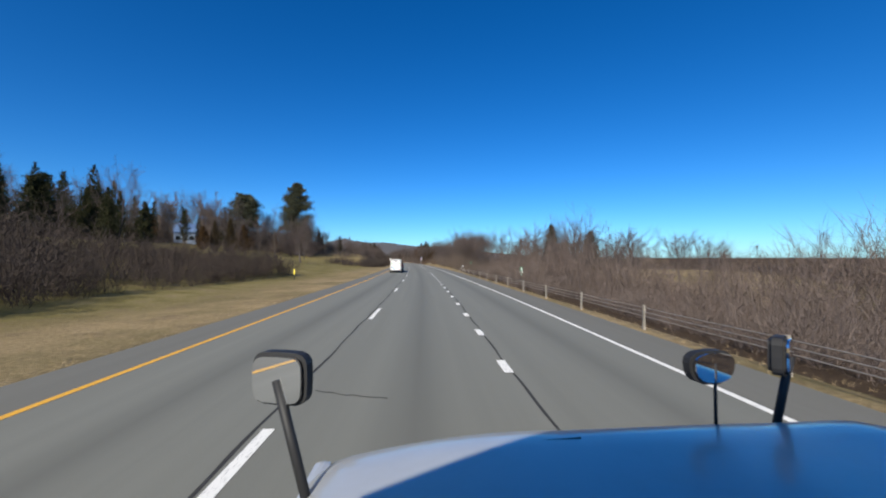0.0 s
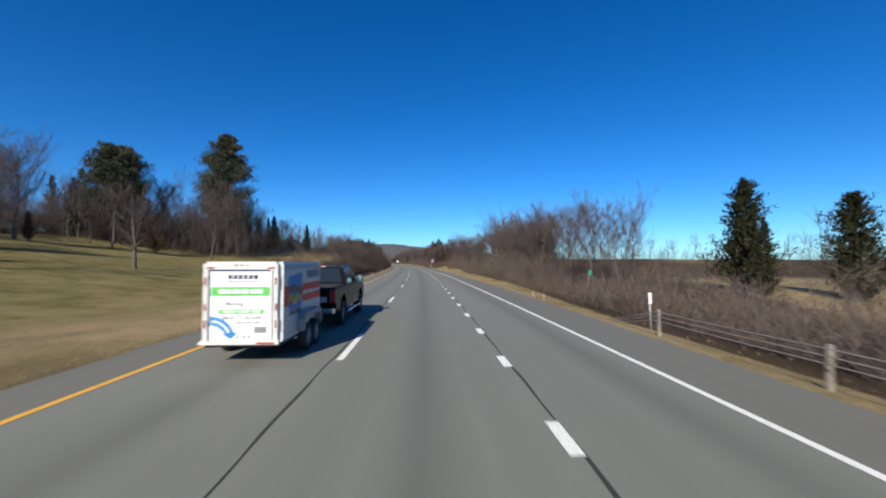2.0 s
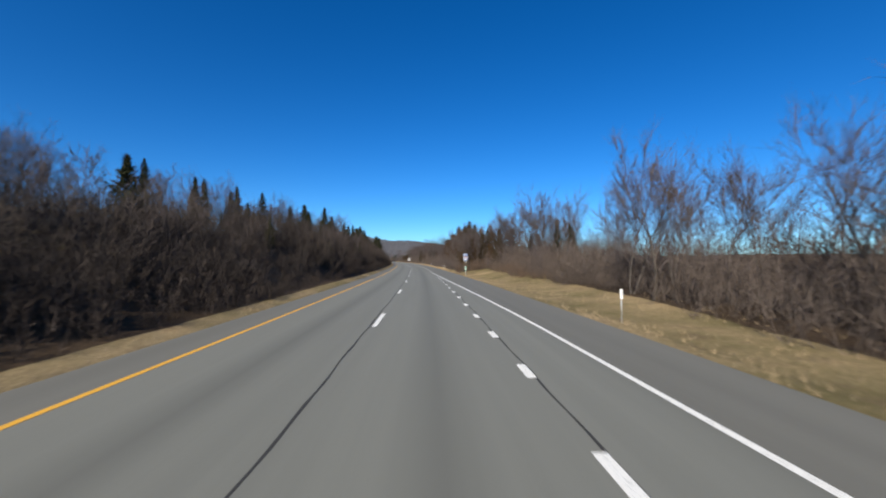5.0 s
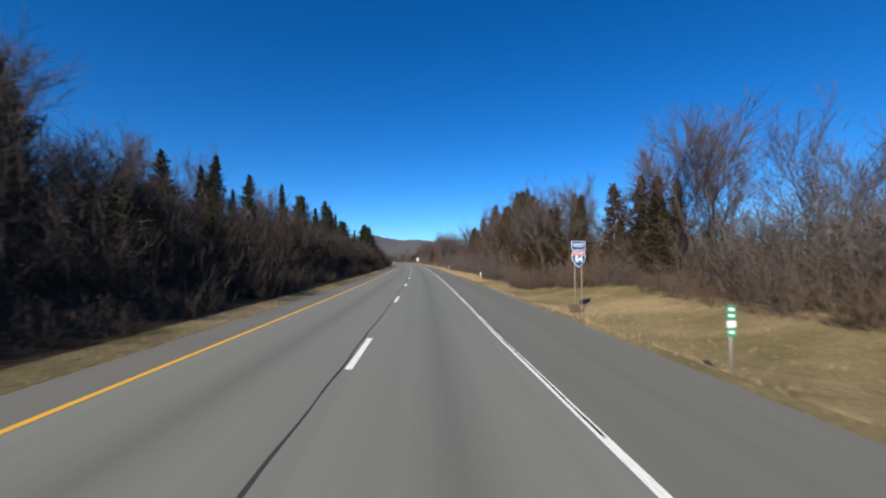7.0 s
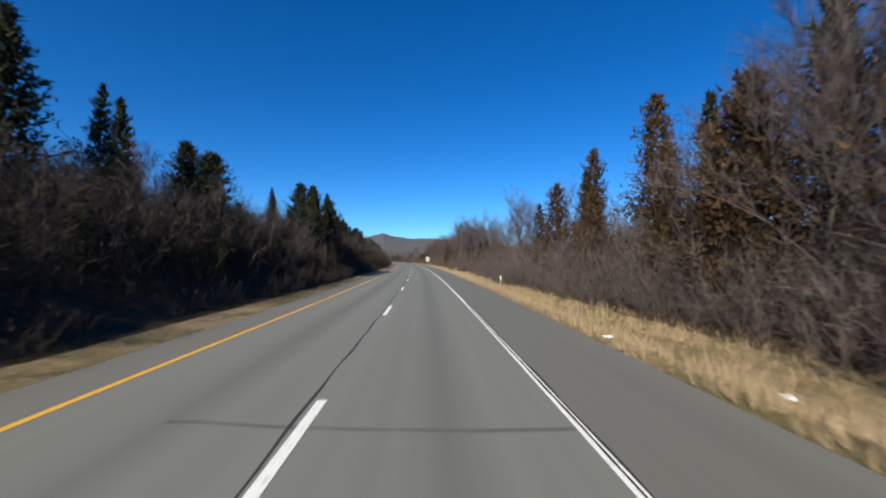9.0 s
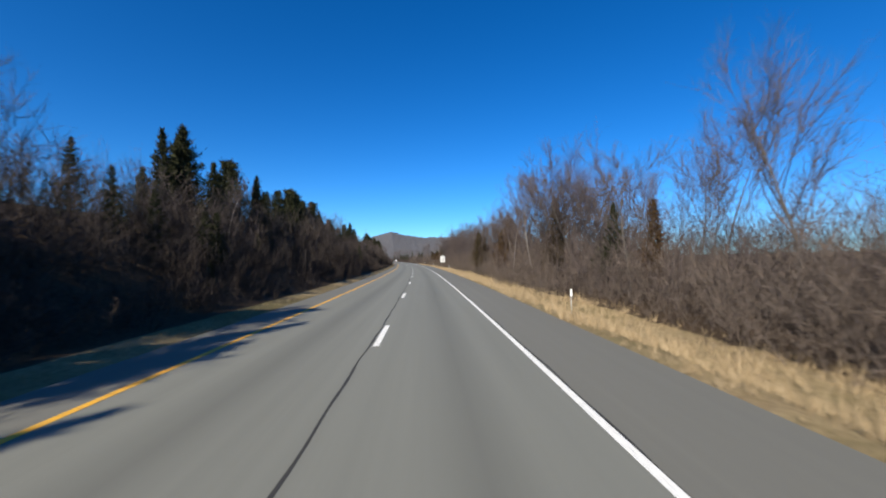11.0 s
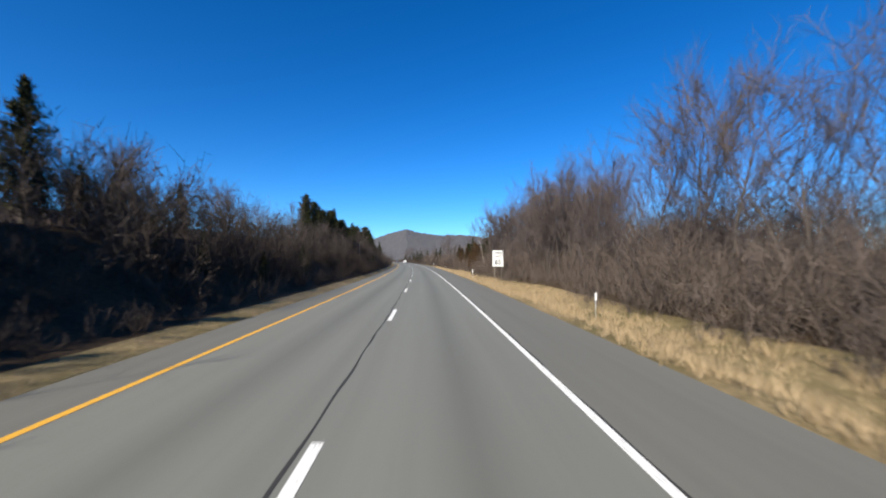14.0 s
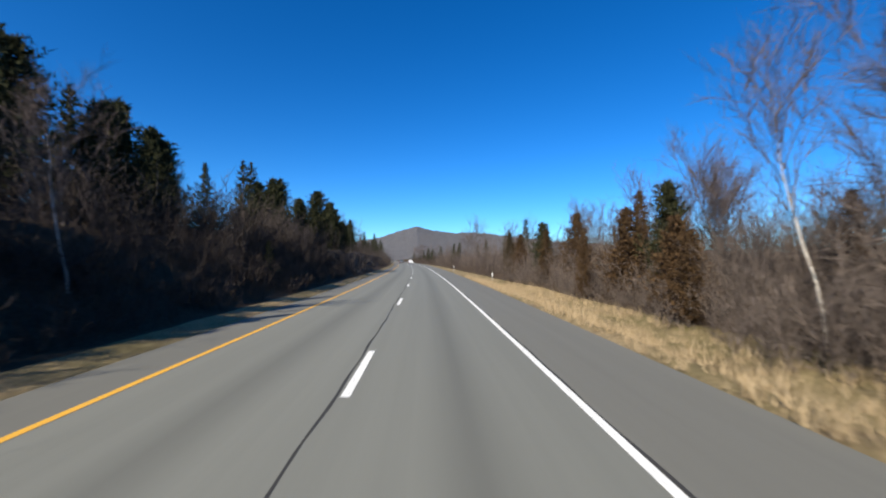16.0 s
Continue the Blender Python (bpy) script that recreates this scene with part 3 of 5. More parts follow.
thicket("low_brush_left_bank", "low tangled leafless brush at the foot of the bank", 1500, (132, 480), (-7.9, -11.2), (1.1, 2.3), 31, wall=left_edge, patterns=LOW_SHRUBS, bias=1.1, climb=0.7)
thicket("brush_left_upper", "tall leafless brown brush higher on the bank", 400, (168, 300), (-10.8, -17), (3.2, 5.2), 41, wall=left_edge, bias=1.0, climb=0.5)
thicket("brush_left_cedars", "leafless brown brush round the cedars above the lawn", 190, (138, 174), (-19, -42), (2.0, 4.2), 42, SUNLIT_TAN_BRUSH, bias=1.0)
thicket("saplings_left_bank", "leafless grey saplings crowding the shaded bank", 330, (150, 480), (-11, -17), (3.2, 5.2), 11, TWIG, left_edge, SAPLINGS, 1.0)
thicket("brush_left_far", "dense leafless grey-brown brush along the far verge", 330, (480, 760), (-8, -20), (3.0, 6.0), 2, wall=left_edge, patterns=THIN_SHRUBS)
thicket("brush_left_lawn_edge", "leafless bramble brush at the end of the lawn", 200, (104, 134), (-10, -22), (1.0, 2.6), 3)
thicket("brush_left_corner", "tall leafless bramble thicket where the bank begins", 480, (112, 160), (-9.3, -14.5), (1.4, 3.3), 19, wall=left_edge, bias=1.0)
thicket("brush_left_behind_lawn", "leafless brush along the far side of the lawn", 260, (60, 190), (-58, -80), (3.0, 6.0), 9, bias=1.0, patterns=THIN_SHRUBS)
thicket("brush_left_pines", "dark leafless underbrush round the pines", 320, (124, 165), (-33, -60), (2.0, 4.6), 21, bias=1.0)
thicket("brush_left_start", "leafless brown brush in front of the lawn trees", 560, (-8, 50), (-14, -31), (2.4, 4.6), 4)
thicket("brush_right_marsh", "tangled reddish-brown leafless brush behind the guide rail", 460, (6, 66), (11, 23), (1.6, 4.0), 5, MARSH_BRUSH, right_edge, FINE_SHRUBS)
thicket("low_brush_right_marsh", "low tangled brush over the wet ground behind the guide rail", 190, (-10, 20), (11, 28), (1.0, 2.6), 38, MARSH_BRUSH, right_edge)
thicket("brush_right_gap", "low leafless brush at the edge of an open field", 420, (62, 106), (11, 27), (1.5, 3.4), 17, SUNLIT_TAN_BRUSH, right_edge)
thicket("saplings_right_marsh", "reddish-brown leafless saplings in the wet ground", 340, (14, 62), (13.8, 27), (4.4, 6.8), 12, MARSH_BRUSH, right_edge, SAPLINGS, 1.0)
thicket("brush_right_low_land", "far leafless brush over the low land", 360, (40, 330), (40, 150), (4.5, 8.0), 8, bias=1.0, patterns=THIN_SHRUBS)
thicket("brush_right_slope", "leafless brown brush on the sunny slope", 620, (96, 470), (13.0, 20), (3.2, 6.4), 6, SUNLIT_TAN_BRUSH, right_edge)
thicket("brush_right_front", "fine-twigged tan-brown leafless brush behind the dry grass", 1050, (96, 470), (11, 15.5), (1.6, 5.0), 33, SUNLIT_TAN_BRUSH, right_edge, FINE_SHRUBS, 1.1, 0.6)
thicket("brush_right_back", "leafless brown brush on the higher ground", 440, (175, 500), (18, 32), (3.5, 7.0), 34, patterns=THIN_SHRUBS, bias=1.0)
thicket("saplings_right_slope", "leafless brown saplings crowding the sunny slope", 600, (200, 444), (13, 22), (4.8, 8.2), 13, TWIG, right_edge, SAPLINGS, 1.0)
thicket("saplings_right_strip", "leafless brown saplings behind the mown verge", 170, (98, 200), (12.5, 22), (3.0, 5.8), 14, TWIG, right_edge, SAPLINGS, 1.0)
thicket("brush_right_cedars", "pale brown leafless brush in front of the cedars", 420, (217, 302), (11.2, 16), (2.2, 5.2), 32, TWIG, right_edge, FINE_SHRUBS)
thicket("brush_right_hollow", "leafless russet-brown brush behind the mown hollow", 330, (178, 232), (11.0, 17), (1.2, 3.6), 35, RUSSET_BRUSH, right_edge, FINE_SHRUBS)
thicket("brush_right_end", "dense tan-brown leafless brush behind the tall grass", 260, (425, 482), (11, 16), (1.8, 4.6), 36, SUNLIT_TAN_BRUSH, right_edge, FINE_SHRUBS, 1.0)
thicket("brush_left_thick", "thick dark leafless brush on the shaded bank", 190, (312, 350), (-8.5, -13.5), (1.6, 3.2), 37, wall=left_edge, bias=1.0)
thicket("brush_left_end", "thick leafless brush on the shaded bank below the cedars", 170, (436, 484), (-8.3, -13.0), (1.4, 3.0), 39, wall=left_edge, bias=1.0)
thicket("brush_right_far", "leafless brown brush along the far verge", 330, (470, 760), (11, 24), (3.0, 7.0), 7, wall=right_edge, patterns=THIN_SHRUBS)
thicket("saplings_right_far", "leafless brown saplings crowding the far verge", 260, (446, 620), (12.5, 21), (4.2, 7.6), 43, SUNLIT_TAN_BRUSH, right_edge, FAR_SAPLINGS, 1.0)
thicket("saplings_right_dense", "close-set leafless brown saplings behind the tall brush", 150, (392, 438), (14.5, 24), (5.5, 9.0), 44, TWIG, right_edge, SAPLINGS, 1.0)

thicket("woods_behind_lawn", "leafless grey-brown woods on the far side of the lawn", 640, (20, 150), (-60, -88), (7.0, 12.0), 15, SUNLIT_TAN_BRUSH, None, FAR_SAPLINGS, 1.0)
thicket("brush_below_lawn_woods", "thick leafless underbrush below the lawn woods", 430, (15, 190), (-60, -76), (3.5, 6.5), 18, BRUSH, None, THIN_SHRUBS, 1.0)
thicket("woods_round_pines", "leafless grey woods round the pines", 260, (127, 146), (-30, -62), (6.5, 11.5), 23, TWIG, None, SAPLINGS, 1.0)
thicket("woods_behind_slope", "leafless brown woods on the higher ground", 360, (180, 500), (20, 42), (6.5, 10.0), 24, TWIG, None, FAR_SAPLINGS, 1.0)
thicket("woods_beyond_lawn_end", "leafless brown woods beyond the end of the lawn", 260, (146, 230), (-40, -80), (5.0, 8.0), 45, SUNLIT_TAN_BRUSH, None, FAR_SAPLINGS, 1.0)
thicket("woods_behind_corner", "leafless grey woods above the lawn's end", 200, (142, 215), (-15, -46), (3.5, 6.0), 25, TWIG, None, FAR_SAPLINGS, 1.0)
thicket("woods_behind_bank", "leafless grey woods on top of the bank", 220, (170, 480), (-18, -30), (4.5, 7.0), 16, TWIG, None, FAR_SAPLINGS, 1.0)
BARE = []
for k, (h, sp, li, tw, fo, st) in enumerate([(11, 0.5, 12, 8, 0.25, 1), (9, 0.45, 12, 8, 0.25, 2), (12, 0.35, 13, 8, 0.3, 1), (9, 0.6, 12, 9, 0.22, 1), (10, 0.5, 13, 8, 0.3, 2), (11, 0.32, 14, 8, 0.2, 3)]):
    BARE.append((h, *bare_tree(100 + k, h, sp, li, tw, fo, 1.0, st)))
CEDARS = []
for k, (h, w, rag, den) in enumerate([(9, 2.0, 0.35, 0.85), (7, 1.9, 0.4, 0.75), (10, 2.4, 0.4, 0.9), (8, 1.6, 0.3, 0.8)]):
    CEDARS.append((h, *cedar_tree(200 + k, h, w, rag, den)))
BROWN_CEDARS = [(h, *cedar_tree(280 + k, h, w * 0.92, 0.5, 1.0, 0.02, 1.0, 0.62)) for k, (h, w) in enumerate([(9, 2.8), (7, 2.7), (10, 2.6)])]
NEAR_CEDARS = [(h, *cedar_tree(260 + k, h, w * 0.95, 0.45, 1.4, 0.03, 0.6, 0.7)) for k, (h, w) in enumerate([(11, 2.9), (10, 2.7)])]
PINES = [(20, *white_pine(300, 20, 11.5)), (18, *white_pine(301, 18, 5.2, True))]


def stock(kind, shapes, label, group, bark, leaf):
    made = []
    for k, (h, trunk, crown) in enumerate(shapes):
        made.append(planted(kind, label, group, h, trunk, crown, bark, leaf))
    return made


def plant(patterns, used, s, u, height, seed, sink=0.0):
    """A tree of that height at s, u: the first use of a pattern moves it, later ones copy it."""
    r = random.Random(seed)
    k = seed % len(patterns)
    root = patterns[k]
    z = float(land(s, u)) - sink
    m = road_pose(s, u, z) @ Matrix.Rotation(r.uniform(0, 6.28), 4, "Z") @ Matrix.Rotation(radians(r.uniform(-2.5, 2.5)), 4, "X")
    q = height / root["height"]
    if k not in used:
        used.add(k)
        root.matrix_basis = m
        root.scale = (q * r.uniform(0.9, 1.15),) * 2 + (q,)
        return root
    ob = copy_thing(root, m)
    ob.scale = (q * r.uniform(0.9, 1.15),) * 2 + (q,)
    return ob


bare = stock("bare_tree", BARE, "leafless grey-brown tree with fine twigs", "bare roadside trees", BARK, TWIG)
FAR_BARE = [(h, *bare_tree(140 + k, h, sp, 10, 4, 0.25)) for k, (h, sp) in enumerate([(11, 0.5), (10, 0.4), (12, 0.6)])]
SLIM = [(h, *bare_tree(160 + k, h, sp, 8, 5, 0.45, 0.5)) for k, (h, sp) in enumerate([(9, 0.3), (8, 0.4), (10, 0.25)])]
birch = stock("pale_tree", SLIM, "slender leafless tree with pale bark", "pale-stemmed trees", PALE_BARK, TWIG)
cedar = stock("cedar_tree", CEDARS, "dark green conical red cedar", "cedars beside the road", BARK, CEDAR)
rusty = stock("brown_cedar_tree", BROWN_CEDARS, "bronze-brown winter cedar beside the road", "bronze-brown cedars", BARK, RUST_CEDAR)
near_cedar = stock("brown_cedar_tree", NEAR_CEDARS, "tall dark olive-brown cedar close beside the road", "tall cedars beside the road", BARK, OLIVE_CEDAR)
wide_cedar = stock("cedar_tree", [(h, *cedar_tree(290 + k, h, w, 0.5, 1.1, 0.02, 1.0, 0.5)) for k, (h, w) in enumerate([(7, 2.1), (6, 2.0), (7, 1.8)])], "broad round-topped dark green evergreen", "broad evergreens", BARK, CEDAR)
column_tree = stock("bare_tree", [(12, *bare_tree(173, 12, 0.2, 26, 20, 0.12, 0.7, 4))], "leafless columnar tree with dense upright reddish twigs", "columnar trees", BARK, MARSH_BRUSH)
old_tree = stock("bare_tree", [(11, *bare_tree(171, 11, 0.85, 10, 8, 0.22, 2.3))], "old leafless tree with thick crooked spreading limbs", "old spreading trees", BARK, TWIG)
pine = stock("pine_tree", PINES, "tall dark green pine with spreading boughs", "pines on the lawn", BARK, PINE)
far_cedar = stock("cedar_tree", [(h, *cedar_tree(230 + k, h, w, 0.4, 0.45, 0.06, 1.3)) for k, (h, w) in enumerate([(9, 2.4), (8, 2.1)])], "dark green evergreen of the farther woods", "far evergreens", BARK, CEDAR)
used = {"column_tree": set(), "wide_cedar": set(), "old_tree": set(), "far_cedar": set(), "near_cedar": set(), "bare": set(), "birch": set(), "cedar": set(), "rusty": set(), "pine": set()}
seed = 0
KINDS = {"bare": bare, "birch": birch, "cedar": cedar, "rusty": rusty, "pine": pine, "near_cedar": near_cedar, "wide_cedar": wide_cedar, "old_tree": old_tree, "column_tree": column_tree}


def singles(*places):
    """Trees at their own places: kind, s, u, height."""
    global seed
    for kind, s, u, h in places:
        seed += 1
        plant(KINDS[kind], used[kind], s, u, h, seed)


# trees round the lawn
singles(("pine", 124, -49, 16.5), ("pine", 138, -36.9, 23.8), ("old_tree", 80.2, -26.2, 9.2), ("old_tree", 92.3, -24.6, 8.2), ("near_cedar", 75.4, -32.6, 6.6), ("near_cedar", 73.5, -34.4, 5.8), ("rusty", 88.8, -35.5, 6.0), ("bare", 89.4, -36.5, 8), ("column_tree", 96.1, -46.5, 11.4), ("column_tree", 92.0, -53, 10), ("bare", 128, -44, 14), ("bare", 131, -32, 12),
        ("bare", 142, -33, 10), ("bare", 118, -62, 14))
singles(("cedar", 50, -36, 7), ("cedar", 53, -38, 7.5), ("cedar", 56, -35.5, 6.5), ("cedar", 58, -40, 7.5), ("cedar", 48, -34, 6))
# trees on the left bank, first half
singles(("cedar", 256, -13.5, 7.5), ("cedar", 259, -15, 8.5), ("cedar", 262, -13.8, 7), ("cedar", 265.5, -15, 7.4), ("wide_cedar", 269, -13.6, 6.2), ("wide_cedar", 273, -14.5, 6.4),
        ("cedar", 144, -30, 6.4), ("cedar", 146, -31.5, 4.5), ("cedar", 154, -25, 6.6), ("cedar", 160, -16, 5), ("cedar", 163, -17, 5.2), ("cedar", 167, -16, 4.8), ("cedar", 192, -14, 5.2), ("cedar", 195, -15.5, 6.4), ("cedar", 190, -16, 5.6), ("cedar", 199, -14, 4.8),
        ("cedar", 219, -14, 6.2), ("cedar", 225, -14, 6), ("cedar", 224, -14.8, 4.6), ("cedar", 234, -14, 6.9), ("wide_cedar", 240.5, -14, 6.6), ("cedar", 249, -14, 6.2), ("wide_cedar", 285, -11.4, 6.6), ("cedar", 289, -10.8, 7.2), ("wide_cedar", 292, -11.8, 7.6), ("cedar", 296, -10.9, 7.6), ("wide_cedar", 300, -11.6, 7), ("cedar", 303, -11.2, 6.2))
# trees on the left bank, middle
singles(("wide_cedar", 350.8, -13.4, 6.2), ("wide_cedar", 352.5, -15.2, 6.4), ("wide_cedar", 356, -13.6, 5), ("wide_cedar", 348.5, -14, 5.6), ("cedar", 353.5, -13.2, 5.5), ("wide_cedar", 364, -15, 4.4),
        ("bare", 360, -13, 6), ("cedar", 320, -13.6, 6), ("wide_cedar", 323, -14.4, 6.4), ("cedar", 326, -13.8, 5.5), ("wide_cedar", 329, -14.2, 6.2), ("cedar", 333, -13.8, 6),
        ("wide_cedar", 337, -13.2, 5.4), ("wide_cedar", 341.5, -13.4, 6.2), ("wide_cedar", 344.5, -13.8, 6.4), ("wide_cedar", 360.5, -13.2, 5))
# trees on the left bank, end
singles(("wide_cedar", 366, -13.8, 4.2), ("wide_cedar", 369.5, -14.6, 4.8), ("wide_cedar", 372, -13.9, 4.4), ("cedar", 362, -14.6, 4.6))
singles(("wide_cedar", 378, -13.6, 5.6), ("cedar", 380.5, -13.2, 6.2), ("wide_cedar", 383, -13.6, 5.2), ("wide_cedar", 386, -13, 5.4), ("cedar", 376, -13.5, 5), ("cedar", 368, -14, 4.2),
        ("bare", 373, -14, 6), ("wide_cedar", 441, -12.5, 6), ("cedar", 444, -13, 7), ("cedar", 438, -12, 6), ("birch", 446, -8.5, 6), ("cedar", 388, -13, 5),
        ("wide_cedar", 391, -13.5, 4.5), ("cedar", 394, -14, 5.5), ("cedar", 431, -14, 6.4), ("wide_cedar", 433.5, -14.6, 7.4), ("wide_cedar", 436, -13.8, 6.8), ("cedar", 434.5, -13, 6))
# trees beyond the guide rail
singles(("wide_cedar", 91.6, 33.5, 11), ("wide_cedar", 89, 42.6, 10), ("cedar", 86.4, 30.9, 7), ("bare", 90, 21, 9), ("bare", 87, 18.5, 8), ("bare", 93, 16.5, 8.5),
        ("bare", 104, 15.5, 8), ("bare", 106, 17, 9), ("bare", 110, 15.5, 8.5), ("bare", 108, 18, 9), ("bare", 88, 16.6, 8.2), ("bare", 92, 18.5, 9), ("bare", 104.5, 18, 9.4), ("bare", 103, 16.6, 9), ("bare", 101.5, 19, 9.4))
# trees behind the hollow
singles(("near_cedar", 239.5, 14.3, 11), ("near_cedar", 242, 15.8, 11.5), ("cedar", 236, 20, 9), ("rusty", 240, 17, 7), ("bare", 189, 18.4, 10), ("bare", 192, 19.4, 11), ("bare", 187, 20.2, 10), ("bare", 195.5, 18.8, 9.5), ("near_cedar", 217, 18.5, 7.6), ("near_cedar", 220.5, 19.3, 8.2),
        ("bare", 214, 19, 10), ("bare", 217.5, 20.5, 10), ("near_cedar", 229, 14.5, 7.5), ("rusty", 232, 13.5, 7), ("near_cedar", 226, 16.5, 8), ("rusty", 235, 15, 9),
        ("rusty", 223, 18.5, 8), ("bare", 231, 15.5, 10), ("bare", 236.5, 14, 10))
# trees on the sunny slope, first half
singles(("rusty", 247, 14.4, 9.5), ("rusty", 251, 15.2, 10), ("bare", 248, 14, 10), ("bare", 255, 15, 11), ("bare", 261, 14.5, 10), ("cedar", 250, 19, 11),
        ("rusty", 247, 16, 9), ("cedar", 262, 16, 10), ("rusty", 268, 17, 12.5), ("rusty", 254, 17.5, 10.5), ("rusty", 258, 14.5, 9.5), ("rusty", 264, 15, 8.5),
        ("cedar", 258.5, 19, 13), ("birch", 252, 13, 7))
# trees on the sunny slope, end
singles(("near_cedar", 374.5, 13.2, 7.3), ("near_cedar", 377.5, 13.6, 7.8), ("near_cedar", 372, 13.8, 6.6), ("near_cedar", 380, 14.6, 6.8), ("bare", 322, 14.5, 10), ("bare", 328, 15, 10),
        ("rusty", 275, 15.5, 11), ("rusty", 282, 15, 9.4), ("cedar", 290, 16, 8.4), ("rusty", 320, 15, 5.5), ("cedar", 324, 14.5, 6), ("rusty", 355.4, 14.6, 8),
        ("rusty", 366, 15.5, 6.5), ("rusty", 450.5, 12.1, 3.9), ("rusty", 452.5, 12.9, 4.5), ("rusty", 461, 12.1, 3.6), ("wide_cedar", 455.5, 14.6, 6.2), ("rusty", 457.5, 13.4, 5.4), ("rusty", 459.5, 15.2, 6.4), ("rusty", 463.5, 13.2, 4.4), ("rusty", 468, 14.2, 6.0), ("rusty", 473, 13.4, 5.2), ("wide_cedar", 477, 14.4, 6.0), ("rusty", 484, 13.6, 5.4), ("near_cedar", 490, 14.0, 6.4), ("rusty", 271, 14, 7.5), ("cedar", 279, 17, 9.6))
singles(("bare", 371, 14.6, 8), ("bare", 376, 15.8, 9), ("bare", 383, 14.6, 8), ("bare", 368, 15.2, 9), ("birch", 347, 13, 9), ("birch", 349, 13.5, 8.5), ("birch", 445.2, 12.5, 10), ("birch", 340, 13.6, 12), ("bare", 336, 13.6, 12), ("bare", 333.5, 14.6, 12), ("bare", 330.5, 14, 11.5), ("near_cedar", 334.5, 14.2, 8),
        ("bare", 393, 16, 10.5), ("bare", 396, 15.5, 11.5), ("bare", 399, 16.5, 11.8), ("bare", 402, 15.2, 11), ("bare", 417, 15, 10.5), ("bare", 419.5, 14.4, 11.5), ("bare", 421.5, 15.4, 11.5), ("bare", 424, 16, 10.5), ("bare", 428, 15, 9.5), ("bare", 212, 20, 10.5), ("old_tree", 124, 17, 10.8), ("bare", 128.5, 16.8, 11.2), ("bare", 131.5, 17.8, 11.5), ("bare", 134.5, 16.6, 9.4), ("bare", 137, 18, 9), ("bare", 441, 15.5, 11), ("bare", 443.5, 13.8, 10), ("bare", 441.8, 13.4, 9), ("rusty", 446.5, 14.8, 4.2), ("bare", 228, 13.6, 9), ("bare", 230.5, 14.6, 9.5), ("bare", 233, 13.6, 9.5), ("bare", 226, 15.2, 9), ("rusty", 231, 13.4, 5.5), ("rusty", 228.5, 15, 7.5), ("near_cedar", 358.5, 14.3, 7.2), ("near_cedar", 356.3, 15.6, 7))


def row(patterns, key, count, s_range, u_range, height):
    global seed
    for _ in range(count):
        seed += 1
        plant(patterns, used[key], rngp.uniform(*s_range), rngp.uniform(*u_range), rngp.uniform(*height), seed)


row(wide_cedar, "wide_cedar", 13, (446, 484), (-16, -12.6), (5.5, 7.4))
row(bare, "bare", 12, (100, 138), (-60, -28), (9, 13))
row(bare, "bare", 8, (140, 170), (-58, -30), (5, 7.5))
row(bare, "bare", 9, (131, 152), (-15, -10.5), (4.2, 6.4))
row(bare, "bare", 8, (80, 130), (-58, -36), (6, 10))
row(far_cedar, "far_cedar", 30, (15, 165), (-82, -50), (7, 13))
row(wide_cedar, "wide_cedar", 15, (44, 82), (-63, -52), (7.2, 9.8))
row(rusty, "rusty", 9, (70, 150), (-56, -34), (3, 6))
row(cedar, "cedar", 9, (8, 40), (-40, -32), (6, 10))
row(bare, "bare", 14, (140, 190), (-40, -14), (4.5, 7.5))
row(cedar, "cedar", 5, (140, 175), (-46, -30), (5, 8))
row(bare, "bare", 20, (150, 470), (-22, -13), (4, 6.5))
row(birch, "birch", 14, (200, 470), (-14, -10.5), (3.5, 5.5))
row(cedar, "cedar", 10, (165, 235), (-19, -13), (4, 7))
row(bare, "bare", 12, (180, 235), (-18, -11.5), (4.5, 7))
row(cedar, "cedar", 16, (256, 345), (-18, -12.5), (3.5, 6.8))
row(cedar, "cedar", 6, (200, 256), (-20, -15), (2.5, 4.5))
row(far_cedar, "far_cedar", 85, (165, 475), (-12.5, -7.8), (1.3, 3.2))
row(cedar, "cedar", 6, (358, 430), (-22, -14), (3, 5))
row(far_cedar, "far_cedar", 18, (432, 520), (-19, -12.5), (4.5, 7.2))
row(wide_cedar, "wide_cedar", 12, (484, 530), (-17, -12.0), (5.5, 7.5))
row(far_cedar, "far_cedar", 26, (520, 760), (-26, -11), (6, 9))
row(bare, "bare", 9, (36, 70), (20, 40), (6, 9))
row(bare, "bare", 18, (38, 64), (15, 23), (6.5, 9.5))
row(bare, "bare", 16, (104, 125), (14.5, 22), (7, 9.5))
row(bare, "bare", 16, (118, 165), (14, 21), (7, 9.5))
row(bare, "bare", 12, (160, 240), (19, 30), (9, 13))
row(bare, "bare", 22, (240, 350), (14.5, 24), (8, 12))
row(bare, "bare", 18, (350, 440), (14.5, 21), (8, 12))
row(bare, "bare", 8, (446, 482), (15, 22), (6, 8.5))
row(far_cedar, "far_cedar", 20, (495, 760), (13, 26), (5, 8.5))
row(bare, "bare", 9, (430, 443), (14, 19), (9.5, 12))
row(bare, "bare", 6, (392, 428), (13.5, 18), (8, 10.5))
row(cedar, "cedar", 6, (190, 240), (20, 28), (5, 8))


